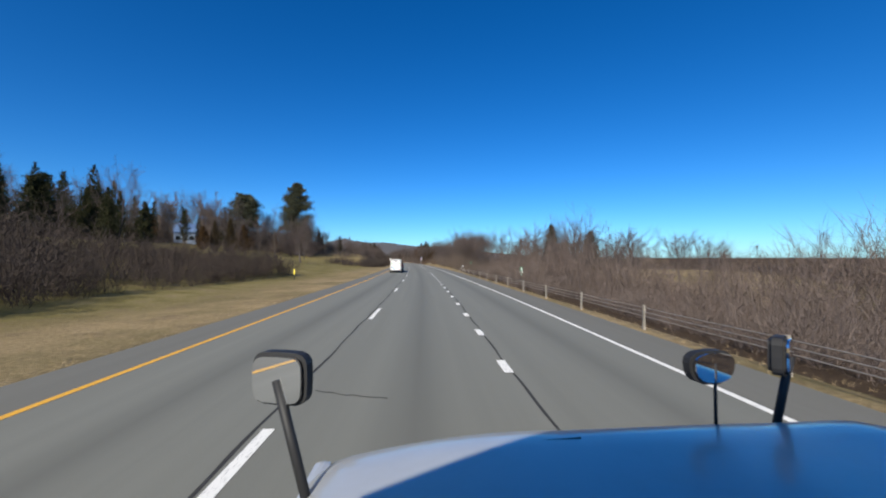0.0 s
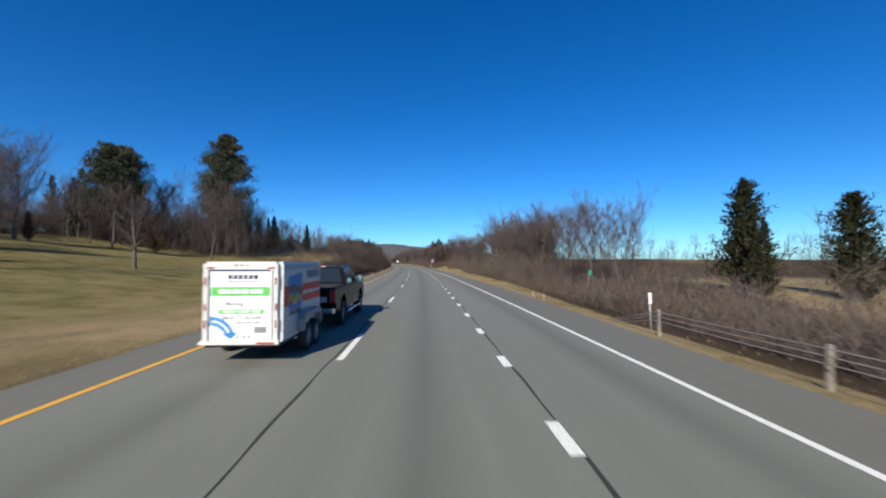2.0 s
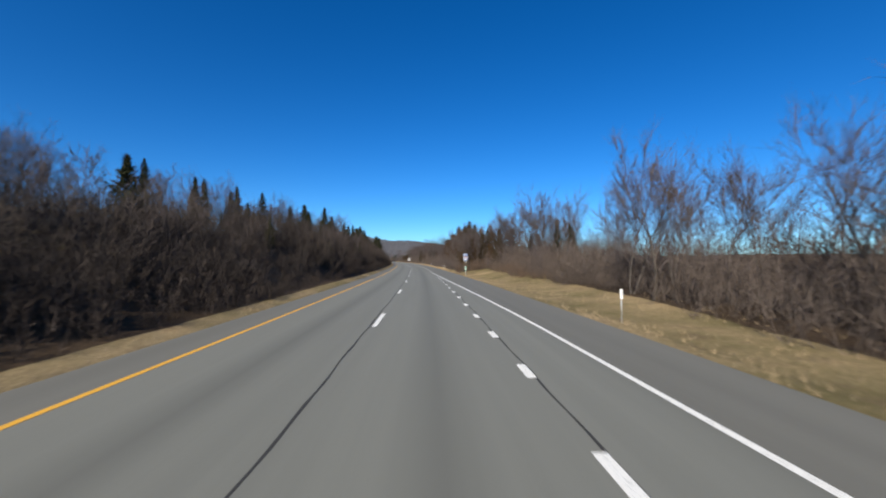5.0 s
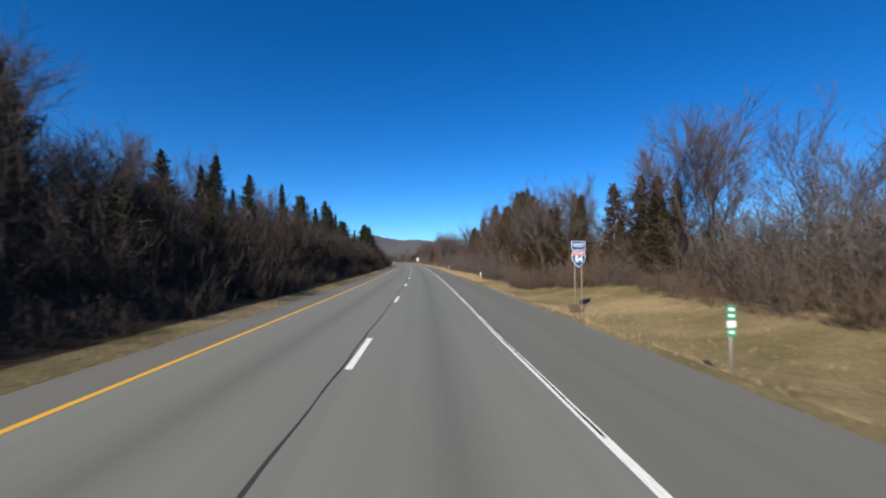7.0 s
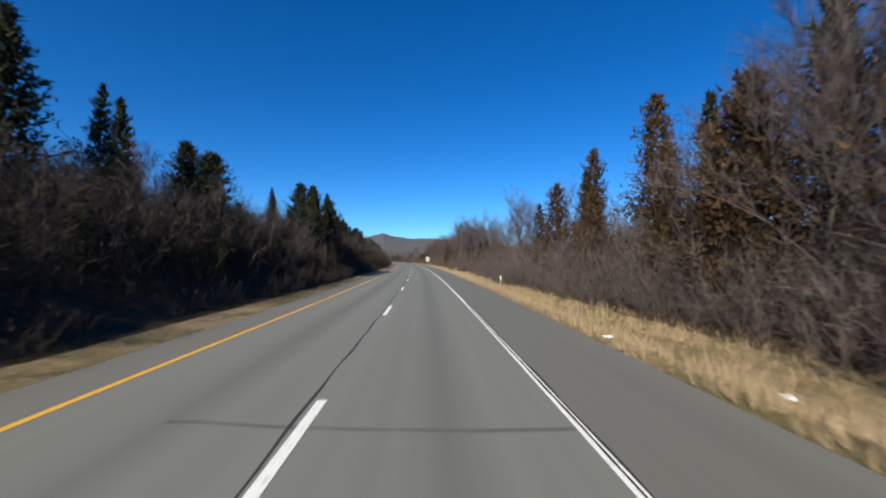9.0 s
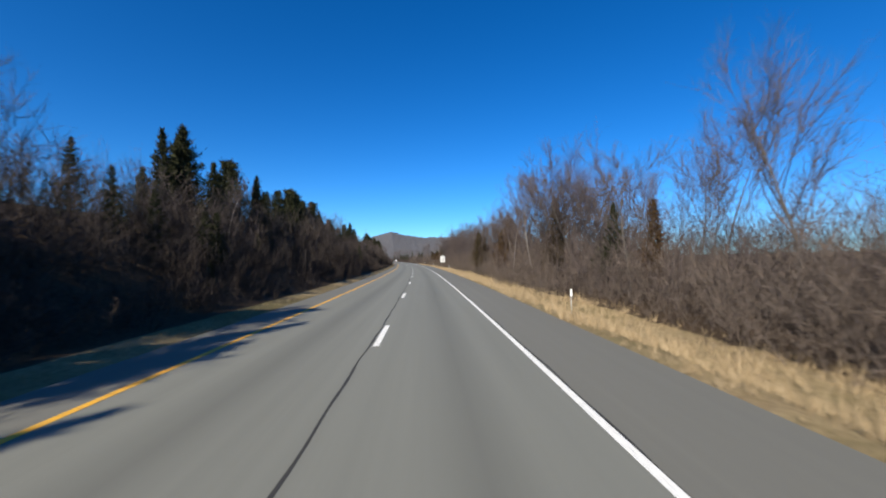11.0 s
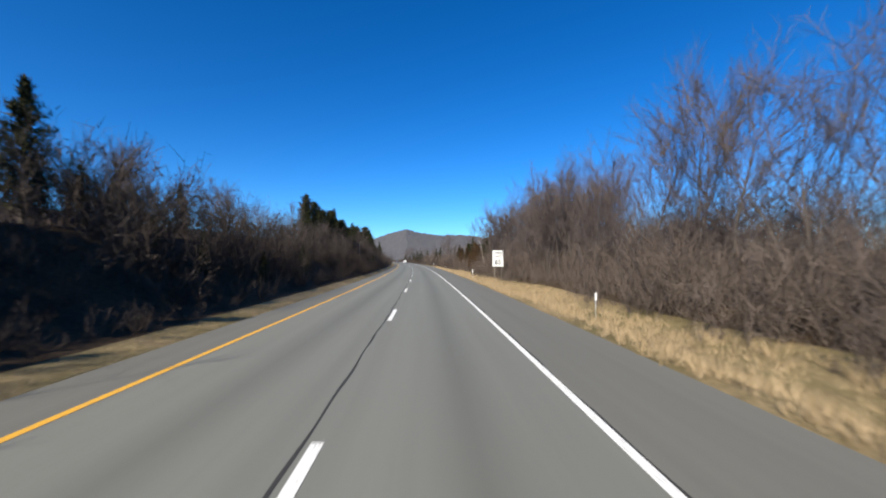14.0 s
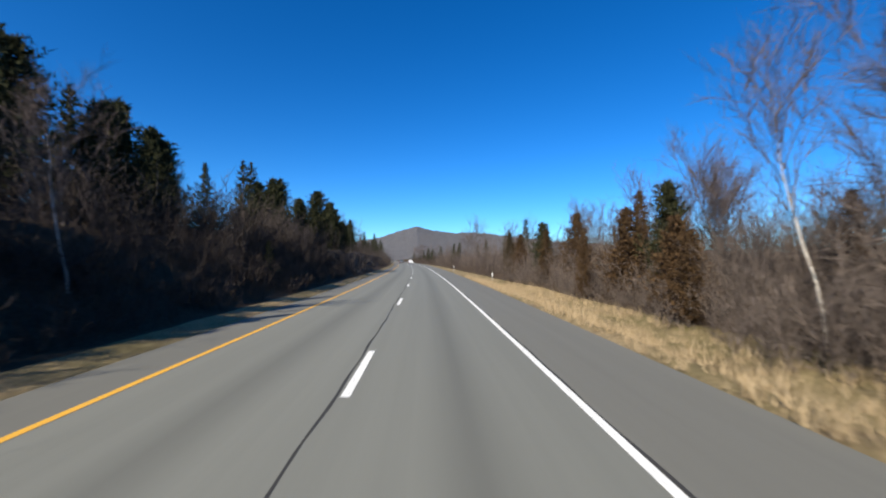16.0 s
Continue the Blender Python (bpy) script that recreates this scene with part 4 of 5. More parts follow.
def far_woods(name, label, count, s_range, u_range, height, seed):
    """Farther leafless trees over a stretch of land, too many and too small to tell apart."""
    r = np.random.default_rng(seed)
    s, u = r.uniform(*s_range, count), r.uniform(*u_range, count)
    patterns = []
    for h, trunk, crown in FAR_BARE:
        v, f = joined([trunk, crown])
        patterns.append((v / h, f))
    mesh = mesh_arrays(name, *scatter_mesh(patterns, s, u, land(s, u), r.uniform(*height, count), r.uniform(0, 6.3, count)), TWIG)
    return tagged(new(name, mesh), label, "woods", kind="stuff")


far_woods("far_woods_lawn", "leafless grey-brown trees of the woods beyond the lawn", 38, (25, 138), (-82, -55), (9, 14), 70)
far_woods("far_woods_corner", "low leafless trees of the woods above the lawn's end", 10, (138, 180), (-76, -46), (7, 9), 71)
far_woods("far_woods_start", "leafless trees between lawn and woods", 10, (5, 60), (-50, -34), (7, 11), 72)
far_woods("far_woods_left", "leafless trees along the far left verge", 14, (520, 760), (-30, -14), (8, 11), 73)
far_woods("far_woods_low_land", "leafless trees far off over the low land", 40, (110, 330), (60, 150), (9, 14), 74)
far_woods("far_woods_right", "leafless trees along the far right verge", 28, (480, 760), (13, 32), (9, 13), 75)


def grass(name, label, count, s_range, edge, reach, height, seed, side):
    """Straw-coloured tufts along a verge, in drifts of taller and shorter blades."""
    r = np.random.default_rng(seed)
    tufts = []
    for k in range(8):
        n = 11
        a = r.normal(0, 0.16, (n, 3)) * [1, 1, 0]
        b = a + np.stack([r.normal(0, 0.22, n), r.normal(0, 0.22, n), r.uniform(0.45, 1.0, n)], -1)
        tufts.append(blades(a, b, 0.016, seed + k))
    s = r.uniform(*s_range, count)
    u = edge(s) + side * reach * r.random(count) ** 1.3
    size = r.uniform(*height, count) * (0.75 + 0.35 * np.sin(s / 5.0 + 0.7 * np.sin(s / 13.0)) * np.sin(s / 2.1 + u) + 0.2 * r.normal(0, 1, count))
    mesh = mesh_arrays(name, *scatter_mesh(tufts, s, u, land(s, u), np.maximum(size, 0.06), r.uniform(0, 6.3, count)), STRAW)
    return tagged(new(name, mesh), label, "grass", kind="stuff")


grass("grass_left_verge", "short dry straw grass beside the shoulder", 5500, (-5, 470), lambda s: np.full_like(s, PAVED_LEFT - 0.05), 0.75, (0.06, 0.15), 61, -1)
grass("grass_left_lawn", "thin dry straw tufts in the lawn", 1300, (20, 130), lambda s: np.full_like(s, -8.0), 26.0, (0.05, 0.14), 62, -1)
grass("grass_right_rail", "dry straw grass under the guide rail", 1100, (-5, 110), lambda s: paved_right(s) + 0.1, 3.5, (0.05, 0.18), 63, 1)
grass("grass_right_verge", "short dry straw grass on the mown verge", 5200, (95, 300), lambda s: paved_right(s) + 0.1, 8.0, (0.10, 0.28), 64, 1)
grass("grass_right_tall", "tall tan dry grass in front of the brush", 10500, (240, 480), lambda s: paved_right(s) + 0.15, 5.8, (0.18, 0.68), 65, 1)


# ---- far hill ----
def hill_height(a, f):
    """Height of the wooded hill at bearing a (degrees) and depth f."""
    ridge = np.interp(a, [-40, -22, -12, -7, -3.2, -1.5, 0.5, 3.5, 7, 12, 18, 30, 45], [6, 22, 34, 45, 62, 68, 61, 55, 56, 48, 38, 25, 8])
    return ridge * np.sin(np.clip(f, 0, 1) * math.pi / 2) ** 0.8


bearing = np.linspace(-40, 45, 260)
depth = np.linspace(0, 1.25, 26)
A, F = np.meshgrid(bearing, depth, indexing="ij")
Z = hill_height(A, np.where(F > 1, 2 - F, F)) + np.random.default_rng(4).normal(0, 1.0, A.shape) * np.minimum(F * 3, 1) - 3
D = 520 + 280 * F
a0 = heading(434.7)
way = a0 - np.radians(A)
centre = on_road(434.7, 1.4)
verts = np.stack([centre.x - np.sin(way) * D, centre.y + np.cos(way) * D, Z], -1).reshape(-1, 3)
index = np.arange(A.size).reshape(A.shape)
quads = np.stack([index[:-1, :-1], index[1:, :-1], index[1:, 1:], index[:-1, 1:]], -1).reshape(-1, 4)
m = Nodes("far_bare_forest", 1.0)
v = m.coord()
speck = m.noise(v, 0.12, 7, 0.75)
m.colour(m.mix(m.noise(v, 0.008, 3), m.ramp(speck, (0.3, (0.045, 0.044, 0.048)), (0.7, (0.120, 0.112, 0.112))), (0.075, 0.073, 0.078)))
tagged(new("backdrop_hill", mesh_from("hill", verts, quads, m.bump(speck, 0.8, 3.0), smooth=True)), "far rounded hill covered in leafless woods", "hill", kind="structure")


# ---- materials of made things ----
def car_paint(name, colour, roughness=0.3, metallic=0.0, coat=1.0, dust=0.25):
    m = Nodes(name, roughness, metallic)
    v = m.coord()
    film = m.ramp(m.noise(v, 2.2, 6, 0.7), (0.42, (0, 0, 0)), (0.8, (dust, dust, dust)))
    m.colour(m.mix(film, colour, (0.30, 0.27, 0.23)))
    m.set(m.bsdf, Coat_Weight=coat)
    m.bsdf.inputs["Coat Roughness"].default_value = 0.06
    return m.bump(m.noise(v, 60, 3), 0.03, 0.002)


TRAILER_WHITE = car_paint("trailer_white_paint", (0.53, 0.54, 0.525), 0.45, 0.0, 0.3, 0.3)
TRAILER_TRIM = car_paint("pale_trim", (0.62, 0.61, 0.57), 0.5, 0.0, 0.2, 0.5)
RAIL_GREY = car_paint("dull_grey_rail", (0.36, 0.38, 0.41), 0.5, 0.2, 0.1, 0.4)
FENDER_GREY = car_paint("dull_grey_fender", (0.25, 0.26, 0.28), 0.55, 0.1, 0.1, 0.5)
RED_STRIPE = plain("red_stripe_vinyl", (0.62, 0.050, 0.025), 0.45, vary=0.15)
NAVY = plain("navy_vinyl", (0.015, 0.025, 0.075), 0.5)
BLUE_VINYL = plain("blue_vinyl", (0.03, 0.20, 0.48), 0.5)
GREEN_VINYL = plain("green_vinyl", (0.10, 0.42, 0.09), 0.5)
ORANGE_VINYL = plain("orange_vinyl", (0.62, 0.30, 0.06), 0.5)
OLIVE_VINYL = plain("olive_vinyl", (0.26, 0.27, 0.08), 0.5)
BROWN_VINYL = plain("brown_vinyl", (0.16, 0.09, 0.06), 0.5)
GREY_VINYL = plain("grey_vinyl", (0.20, 0.205, 0.215), 0.5)
BLACK_PAINT = plain("black_pickup_paint", (0.008, 0.0085, 0.010), 0.22, vary=0.3, gloss=0.08)
BLACK_PLASTIC = plain("black_plastic", (0.014, 0.014, 0.015), 0.62, vary=0.3)
RUBBER = plain("tyre_rubber", (0.022, 0.021, 0.020), 0.85, vary=0.3, scale=12)
STEEL = plain("grey_steel", (0.42, 0.42, 0.41), 0.4, 0.85, vary=0.2)
CHROME = plain("chrome", (0.75, 0.75, 0.76), 0.12, 1.0, vary=0.08)
CABLE = plain("weathered_cable", (0.24, 0.215, 0.19), 0.7, 0.3, vary=0.3, scale=14)
GALVANISED = plain("galvanised_steel", (0.48, 0.49, 0.48), 0.5, 0.7, vary=0.2, scale=14)
RED_LENS = plain("red_lens", (0.30, 0.012, 0.010), 0.2, coat=1.0)
DARK_GLASS = plain("dark_window_glass", (0.012, 0.015, 0.019), 0.04, vary=0.1, gloss=0.3)
MIRROR = plain("mirror_glass", (0.88, 0.89, 0.90), 0.02, 1.0, vary=0.02)
SIGN_WHITE = plain("white_sign_sheeting", (0.82, 0.82, 0.80), 0.5, vary=0.05)
SIGN_BLACK = plain("black_sign_lettering", (0.015, 0.015, 0.016), 0.5)
SIGN_BLUE = plain("blue_sign_sheeting", (0.008, 0.080, 0.28), 0.5, vary=0.06)
SIGN_RED = plain("red_sign_sheeting", (0.42, 0.05, 0.04), 0.5, vary=0.06)
SIGN_GREEN = plain("green_sign_sheeting", (0.015, 0.25, 0.13), 0.5, vary=0.08)
SIGN_YELLOW = plain("yellow_sign_sheeting", (0.80, 0.62, 0.06), 0.5, vary=0.08)
POST_WOOD = plain("weathered_wood_post", (0.25, 0.22, 0.18), 0.9, vary=0.25, scale=9)
RUST = plain("rusted_steel", (0.09, 0.055, 0.035), 0.85, vary=0.4, scale=9)
SIDING = plain("blue_grey_siding", (0.15, 0.20, 0.29), 0.7)
ROOFING = plain("blue_grey_roofing", (0.12, 0.20, 0.36), 0.7)
HOOD_PAINT = car_paint("silver_blue_hood_paint", (0.44, 0.45, 0.45), 0.32, 0.15, 0.6, 0.3)
PAPER = plain("white_litter", (0.75, 0.75, 0.72), 0.8)


def slab(name, outline, lo, hi, material, parent, axis="x", bevel=0.0, label="", smooth=False):
    """A flat or thick plate: an outline extruded from lo to hi along an axis (x: points are y, z; y: points are x, z)."""
    bm = bmesh.new()
    put = (lambda a, b, c: (c, a, b)) if axis == "x" else ((lambda a, b, c: (a, c, b)) if axis == "y" else (lambda a, b, c: (a, b, c)))
    low = [bm.verts.new(put(a, b, lo)) for a, b in outline]
    high = [bm.verts.new(put(a, b, hi)) for a, b in outline]
    bm.faces.new(low), bm.faces.new(high)
    n = len(outline)
    for i in range(n):
        bm.faces.new((low[i], low[(i + 1) % n], high[(i + 1) % n], high[i]))
    if bevel:
        bmesh.ops.recalc_face_normals(bm, faces=bm.faces)
        sharp = [e for e in bm.edges if len(e.link_faces) == 2 and e.calc_face_angle() > 0.6]
        bmesh.ops.bevel(bm, geom=sharp, offset=bevel, segments=2, affect="EDGES", clamp_overlap=True)
    return part(name, bm_mesh(name, bm, material, smooth), parent, label=label)


def block(name, lo, hi, material, parent, bevel=0.0, label=""):
    return part(name, bm_mesh(name, box(lo, hi, bevel), material), parent, label=label)


def bar_rod(name, a, b, r, material, parent, label="", r1=None, sides=10):
    return part(name, bm_mesh(name, rod(a, b, r, r1, sides), material, True), parent, label=label)


def lettering(name, text, size, material, parent, m, label="", depth=0.004, wide=1.0):
    """Raised letters, centred on the pose m; they read along its x and stand along its y."""
    curve = bpy.data.curves.new(name, "FONT")
    curve.body, curve.size, curve.extrude = text, size, depth / 2
    curve.align_x, curve.align_y = "CENTER", "CENTER"
    curve.offset = size * 0.022
    holder = new(name, curve)
    me = bpy.data.meshes.new_from_object(holder.evaluated_get(bpy.context.evaluated_depsgraph_get()))
    bpy.data.objects.remove(holder)
    me.materials.clear()
    me.materials.append(material)
    return part(name, me, parent, m @ Matrix.Diagonal((wide, 1, 1, 1)), label)


def wheel(parent, x, y, radius, width, out, rim_material, spokes=6):
    """A wheel on an axle along x; out is +1 or -1, the side of its rim."""
    bm = bmesh.new()
    n = 28
    ring = [(radius * 0.64, -width / 2), (radius * 0.93, -width / 2), (radius, -width * 0.36), (radius, width * 0.36), (radius * 0.93, width / 2), (radius * 0.64, width / 2)]
    rows_ = [[bm.verts.new((w, r * math.cos(a), r * math.sin(a))) for r, w in ring] for a in (2 * math.pi * k / n for k in range(n))]
    for k in range(n):
        a, b = rows_[k], rows_[(k + 1) % n]
        for i in range(len(ring)):
            j = (i + 1) % len(ring)
            bm.faces.new((a[i], a[j], b[j], b[i]))
    hub = new("wheel", bm_mesh("wheel_disc", rod((-width * 0.2, 0, 0), (width * 0.12, 0, 0), radius * 0.66, sides=24), BLACK_PLASTIC))
    hub.parent = parent
    hub.matrix_basis = Matrix.Translation((x, y, radius))
    part("tyre", bm_mesh("tyre", bm, RUBBER, True), hub)
    rim = bmesh.new()
    face = out * width * 0.30
    add_rod(rim, (face - 0.02, 0, 0), (face + 0.02, 0, 0), radius * 0.2, sides=12)
    for k in range(spokes):
        a = 2 * math.pi * k / spokes
        c, s_ = math.cos(a), math.sin(a)
        add_rod(rim, (face, c * radius * 0.1, s_ * radius * 0.1), (face, c * radius * 0.6, s_ * radius * 0.6), radius * 0.085, sides=6)
    for k in range(20):
        a, b = 2 * math.pi * k / 20, 2 * math.pi * (k + 1) / 20
        add_rod(rim, (face, math.cos(a) * radius * 0.62, math.sin(a) * radius * 0.62), (face, math.cos(b) * radius * 0.62, math.sin(b) * radius * 0.62), radius * 0.05, sides=5)
    part("rim", bm_mesh("rim", rim, rim_material), hub)
    return hub


# ---- the box trailer ----
def cargo_trailer():
    root = tagged(new("cargo_trailer"), "white two-axle box trailer with red stripe hitched behind a pickup", "trailer")
    w, l, z0, z1 = 0.825, 3.05, 0.46, 2.13
    bm = box((-w, 0, z0), (w, l, z1))
    upright = [e for e in bm.edges if abs(e.verts[0].co.z - e.verts[1].co.z) > 0.5]
    bmesh.ops.bevel(bm, geom=upright, offset=0.09, segments=5, affect="EDGES")
    top = [e for e in bm.edges if min(v.co.z for v in e.verts) > z1 - 0.01]
    bmesh.ops.bevel(bm, geom=top, offset=0.05, segments=3, affect="EDGES")
    part("body", bm_mesh("body", bm, TRAILER_WHITE), root)
    # rear
    back = -0.012
    block("rear_door", (-0.62, back - 0.01, 0.52), (0.60, 0.02, 1.93), SIGN_WHITE, root, 0.006, "white rear door covered in printed lettering")
    for x0, x1, za, zb in ((-0.655, -0.62, 0.50, 1.965), (0.60, 0.635, 0.50, 1.965), (-0.62, 0.60, 1.93, 1.965)):
        block("door_frame", (x0, back - 0.02, za), (x1, 0.02, zb), NAVY if x0 < 0.5 else TRAILER_TRIM, root)
    block("bumper", (-0.80, -0.10, 0.43), (0.80, 0.03, 0.505), TRAILER_TRIM, root, 0.012, "worn pale steel rear bumper")
    block("red_reflector", (0.35, -0.104, 0.445), (0.72, -0.099, 0.485), RED_LENS, root)
    for x in (-0.73, 0.71):
        for z, h in ((1.72, 0.19), (0.84, 0.19)):
            part("lamp_surround", bm_mesh("surround", box((x - 0.042, -0.018, z - h / 2 - 0.02), (x + 0.042, 0.02, z + h / 2 + 0.02), 0.01), TRAILER_TRIM), root)
            bm = box((x - 0.021, -0.03, z - h / 2 + 0.01), (x + 0.021, 0.02, z + h / 2 - 0.01), 0.018)
            part("tail_light", bm_mesh("tail_light", bm, RED_LENS), root)
        block("side_marker", (x - 0.015, -0.02, 1.12), (x + 0.015, 0.02, 1.26), RED_LENS, root)
        block("top_marker", (x * 0.86 - 0.07, -0.012, 1.985), (x * 0.86 + 0.07, 0.02, 2.01), RED_LENS, root)
    for x in (-0.11, 0.0, 0.11):
        bar_rod("roof_marker", (x, -0.012, 2.055), (x, 0.02, 2.055), 0.018, RED_LENS, root)
    d0, d1 = back - 0.016, back - 0.008
    rear = lambda x, z: Matrix.Translation((x, back - 0.014, z)) @ Matrix.Rotation(radians(90), 4, "X")
    # the maker's mark as plain bars
    for k in range(6):
        x = -0.22 + 0.105 * k
        block("logo_bar", (x - 0.040, d0, 1.765), (x + 0.040, d1, 1.855), NAVY, root)
    block("logo_underline", (-0.27, d0, 1.715), (0.33, d1, 1.735), RED_STRIPE, root)
    block("green_banner", (-0.60, d0, 1.42), (0.59, d1, 1.61), GREEN_VINYL, root)
    for k, (x0, x1) in enumerate(((-0.44, -0.20), (-0.16, -0.02), (0.02, 0.16), (0.20, 0.44))):
        block("banner_writing", (x0, d0 - 0.004, 1.475), (x1, d0 + 0.002, 1.555), SIGN_WHITE, root)
    lettering("door_writing", "Moving", 0.125, GREY_VINYL, root, rear(-0.12, 1.26))
    block("green_band", (-0.44, d0, 1.055), (0.47, d1, 1.145), GREEN_VINYL, root)
    for x0, x1 in ((-0.36, -0.10), (-0.06, 0.18), (0.22, 0.40)):
        block("band_writing", (x0, d0 - 0.004, 1.085), (x1, d0 + 0.002, 1.12), SIGN_WHITE, root)
    lettering("door_writing", "Back To School", 0.125, GREY_VINYL, root, rear(0.03, 0.98))
    for x0, x1 in ((-0.10, 0.04), (0.06, 0.24), (0.26, 0.40)):
        block("small_writing", (x0, d0, 0.855), (x1, d1, 0.885), GREY_VINYL, root)
    arc = [(-0.61 + 0.50 * math.cos(a), 0.535 + 0.47 * math.sin(a)) for a in np.linspace(0.2, 1.56, 12)]
    arc += [(-0.61 + 0.31 * math.cos(a), 0.535 + 0.28 * math.sin(a)) for a in np.linspace(1.56, 0.2, 12)]
    slab("blue_arrow", arc, d0, d1, BLUE_VINYL, root, "y", label="curved blue arrow printed on the door")
    for a in np.linspace(0.45, 1.4, 7):
        x, z = -0.61 + 0.405 * math.cos(a), 0.535 + 0.375 * math.sin(a)
        block("arrow_writing", (x - 0.022, d0 - 0.004, z - 0.022), (x + 0.022, d0 + 0.002, z + 0.022), SIGN_WHITE, root)
    slab("blue_arrow_tip", [(-0.37, 0.64), (-0.05, 0.68), (-0.19, 0.53)], d0, d1, BLUE_VINYL, root, "y")
    block("plate", (0.28, d0 - 0.004, 0.66), (0.53, d1, 0.79), GREY_VINYL, root, 0.004, "grey licence plate")
    for x in (-0.10, 0.04, 0.14):
        block("footer_writing", (x, d0, 0.56), (x + 0.07, d1, 0.60), GREY_VINYL, root)
    # right and left sides
    for side in (1, -1):
        face = side * (w + 0.003)
        lo, hi = min(face, face - side * 0.008), max(face, face - side * 0.008)
        lo2, hi2 = min(face + side * 0.004, face), max(face + side * 0.004, face)
        at = lambda y, z, q=side: Matrix.Translation((q * (w + 0.006), y, z)) @ Matrix.Rotation(radians(90), 4, "Z") @ Matrix.Rotation(radians(90), 4, "X") if q > 0 else \
            Matrix.Translation((q * (w + 0.006), y, z)) @ Matrix.Rotation(radians(-90), 4, "Z") @ Matrix.Rotation(radians(90), 4, "X")
        block("red_stripe", (lo, 0.10, 1.16), (hi, 0.52, 1.60), RED_STRIPE, root)
        block("red_stripe", (lo, 1.36, 1.16), (hi, 2.95, 1.60), RED_STRIPE, root, 0.0, "broad red stripe along the trailer's side")
        slab("picture_panel", [(0.42, 1.08), (1.30, 1.08), (1.34, 1.88), (0.38, 1.80)], lo, hi, BLUE_VINYL, root, "x", label="printed picture on a blue field")
        for k in range(9):
            r_ = random.Random(k)
            y, z, q = 0.55 + 0.082 * k, 1.13 + 0.10 * (k % 3) + 0.14 * r_.random(), 0.11 + 0.06 * r_.random()
            dome = [(y + q * math.cos(a), z + q * 1.1 * math.sin(a)) for a in np.linspace(0, math.pi, 9)]
            slab("picture_shape", dome, lo2 + side * 0.0008 * k, hi2 + side * 0.0008 * k, (ORANGE_VINYL, OLIVE_VINYL, BROWN_VINYL)[k % 3], root, "x")
        block("picture_writing", (lo2, 0.45, 1.02), (hi2, 1.27, 1.05), GREY_VINYL, root)
        for k in range(8):
            y = 0.47 + 0.10 * k
            block("name_bar", (lo, y, 0.93), (hi, y + 0.065, 1.07), NAVY, root)
        for k in range(5):
            y = 1.75 + 0.22 * k
            block("logo_bar", (lo, y, 1.72), (hi, y + 0.15, 1.92), NAVY, root)
        lettering("stripe_writing", "MOVE YOURSELF AND SAVE", 0.115, SIGN_WHITE, root, at(2.12, 1.38))
        block("lower_rail", (lo, 0.05, 0.46), (hi, l - 0.05, 0.52), TRAILER_TRIM, root)
        block("upper_rail", (lo, 0.10, 1.955), (hi, l - 0.10, 2.065), RAIL_GREY, root, 0.0, "dull grey metal rail under the roof edge")
        fender = [(0.98, 0.52), (0.98, 0.78), (1.10, 0.94), (2.42, 0.94), (2.56, 0.78), (2.56, 0.52), (2.45, 0.52), (2.38, 0.80), (1.14, 0.80), (1.08, 0.52)]
        slab("fender", fender, min(side * w, side * (w + 0.17)), max(side * w, side * (w + 0.17)), FENDER_GREY, root, "x", 0.015)
        for y in (1.42, 2.10):
            wheel(root, side * (w + 0.07), y, 0.33, 0.19, side, FENDER_GREY, 8)
        for k in range(6):
            bar_rod("rivet", (side * w, 0.3 + 0.5 * k, 1.99), (side * (w + 0.012), 0.3 + 0.5 * k, 1.99), 0.012, TRAILER_TRIM, root, sides=6)
    block("floor_frame", (-w + 0.08, 0.05, 0.36), (w - 0.08, l - 0.05, 0.47), BLACK_PLASTIC, root)
    for x in (-0.5, 0.5):
        bar_rod("tongue", (x, l - 0.1, 0.46), (0, l + 0.98, 0.50), 0.045, STEEL, root)
    bar_rod("coupler", (0, l + 0.9, 0.50), (0, l + 1.12, 0.52), 0.06, STEEL, root)
    block("axle_beam", (-w, 1.36, 0.29), (w, 1.48, 0.37), STEEL, root)
    block("axle_beam", (-w, 2.04, 0.29), (w, 2.16, 0.37), STEEL, root)
    return root


def arch(y, radius, z, steps=9):
    return [(y + radius * math.cos(a), z + radius * math.sin(a)) for a in np.linspace(math.pi, 0, steps)]


def glasshouse(parent, material, low, high, width_low, width_high, z_low, z_high, label=""):
    """A cabin that narrows to its roof: low and high are its front and rear y at the sill and at the roof."""
    bm = bmesh.new()
    a = [bm.verts.new(p) for p in ((-width_low, low[0], z_low), (width_low, low[0], z_low), (width_low, low[1], z_low), (-width_low, low[1], z_low))]
    b = [bm.verts.new(p) for p in ((-width_high, high[0], z_high), (width_high, high[0], z_high), (width_high, high[1], z_high), (-width_high, high[1], z_high))]
    bm.faces.new(a), bm.faces.new(b)
    for i in range(4):
        bm.faces.new((a[i], a[(i + 1) % 4], b[(i + 1) % 4], b[i]))
    bmesh.ops.recalc_face_normals(bm, faces=bm.faces)
    bmesh.ops.bevel(bm, geom=[e for e in bm.edges if max(v.co.z for v in e.verts) > z_low + 0.01], offset=0.06, segments=3, affect="EDGES")
    return part("cab", bm_mesh("cab", bm, material), parent, label=label)


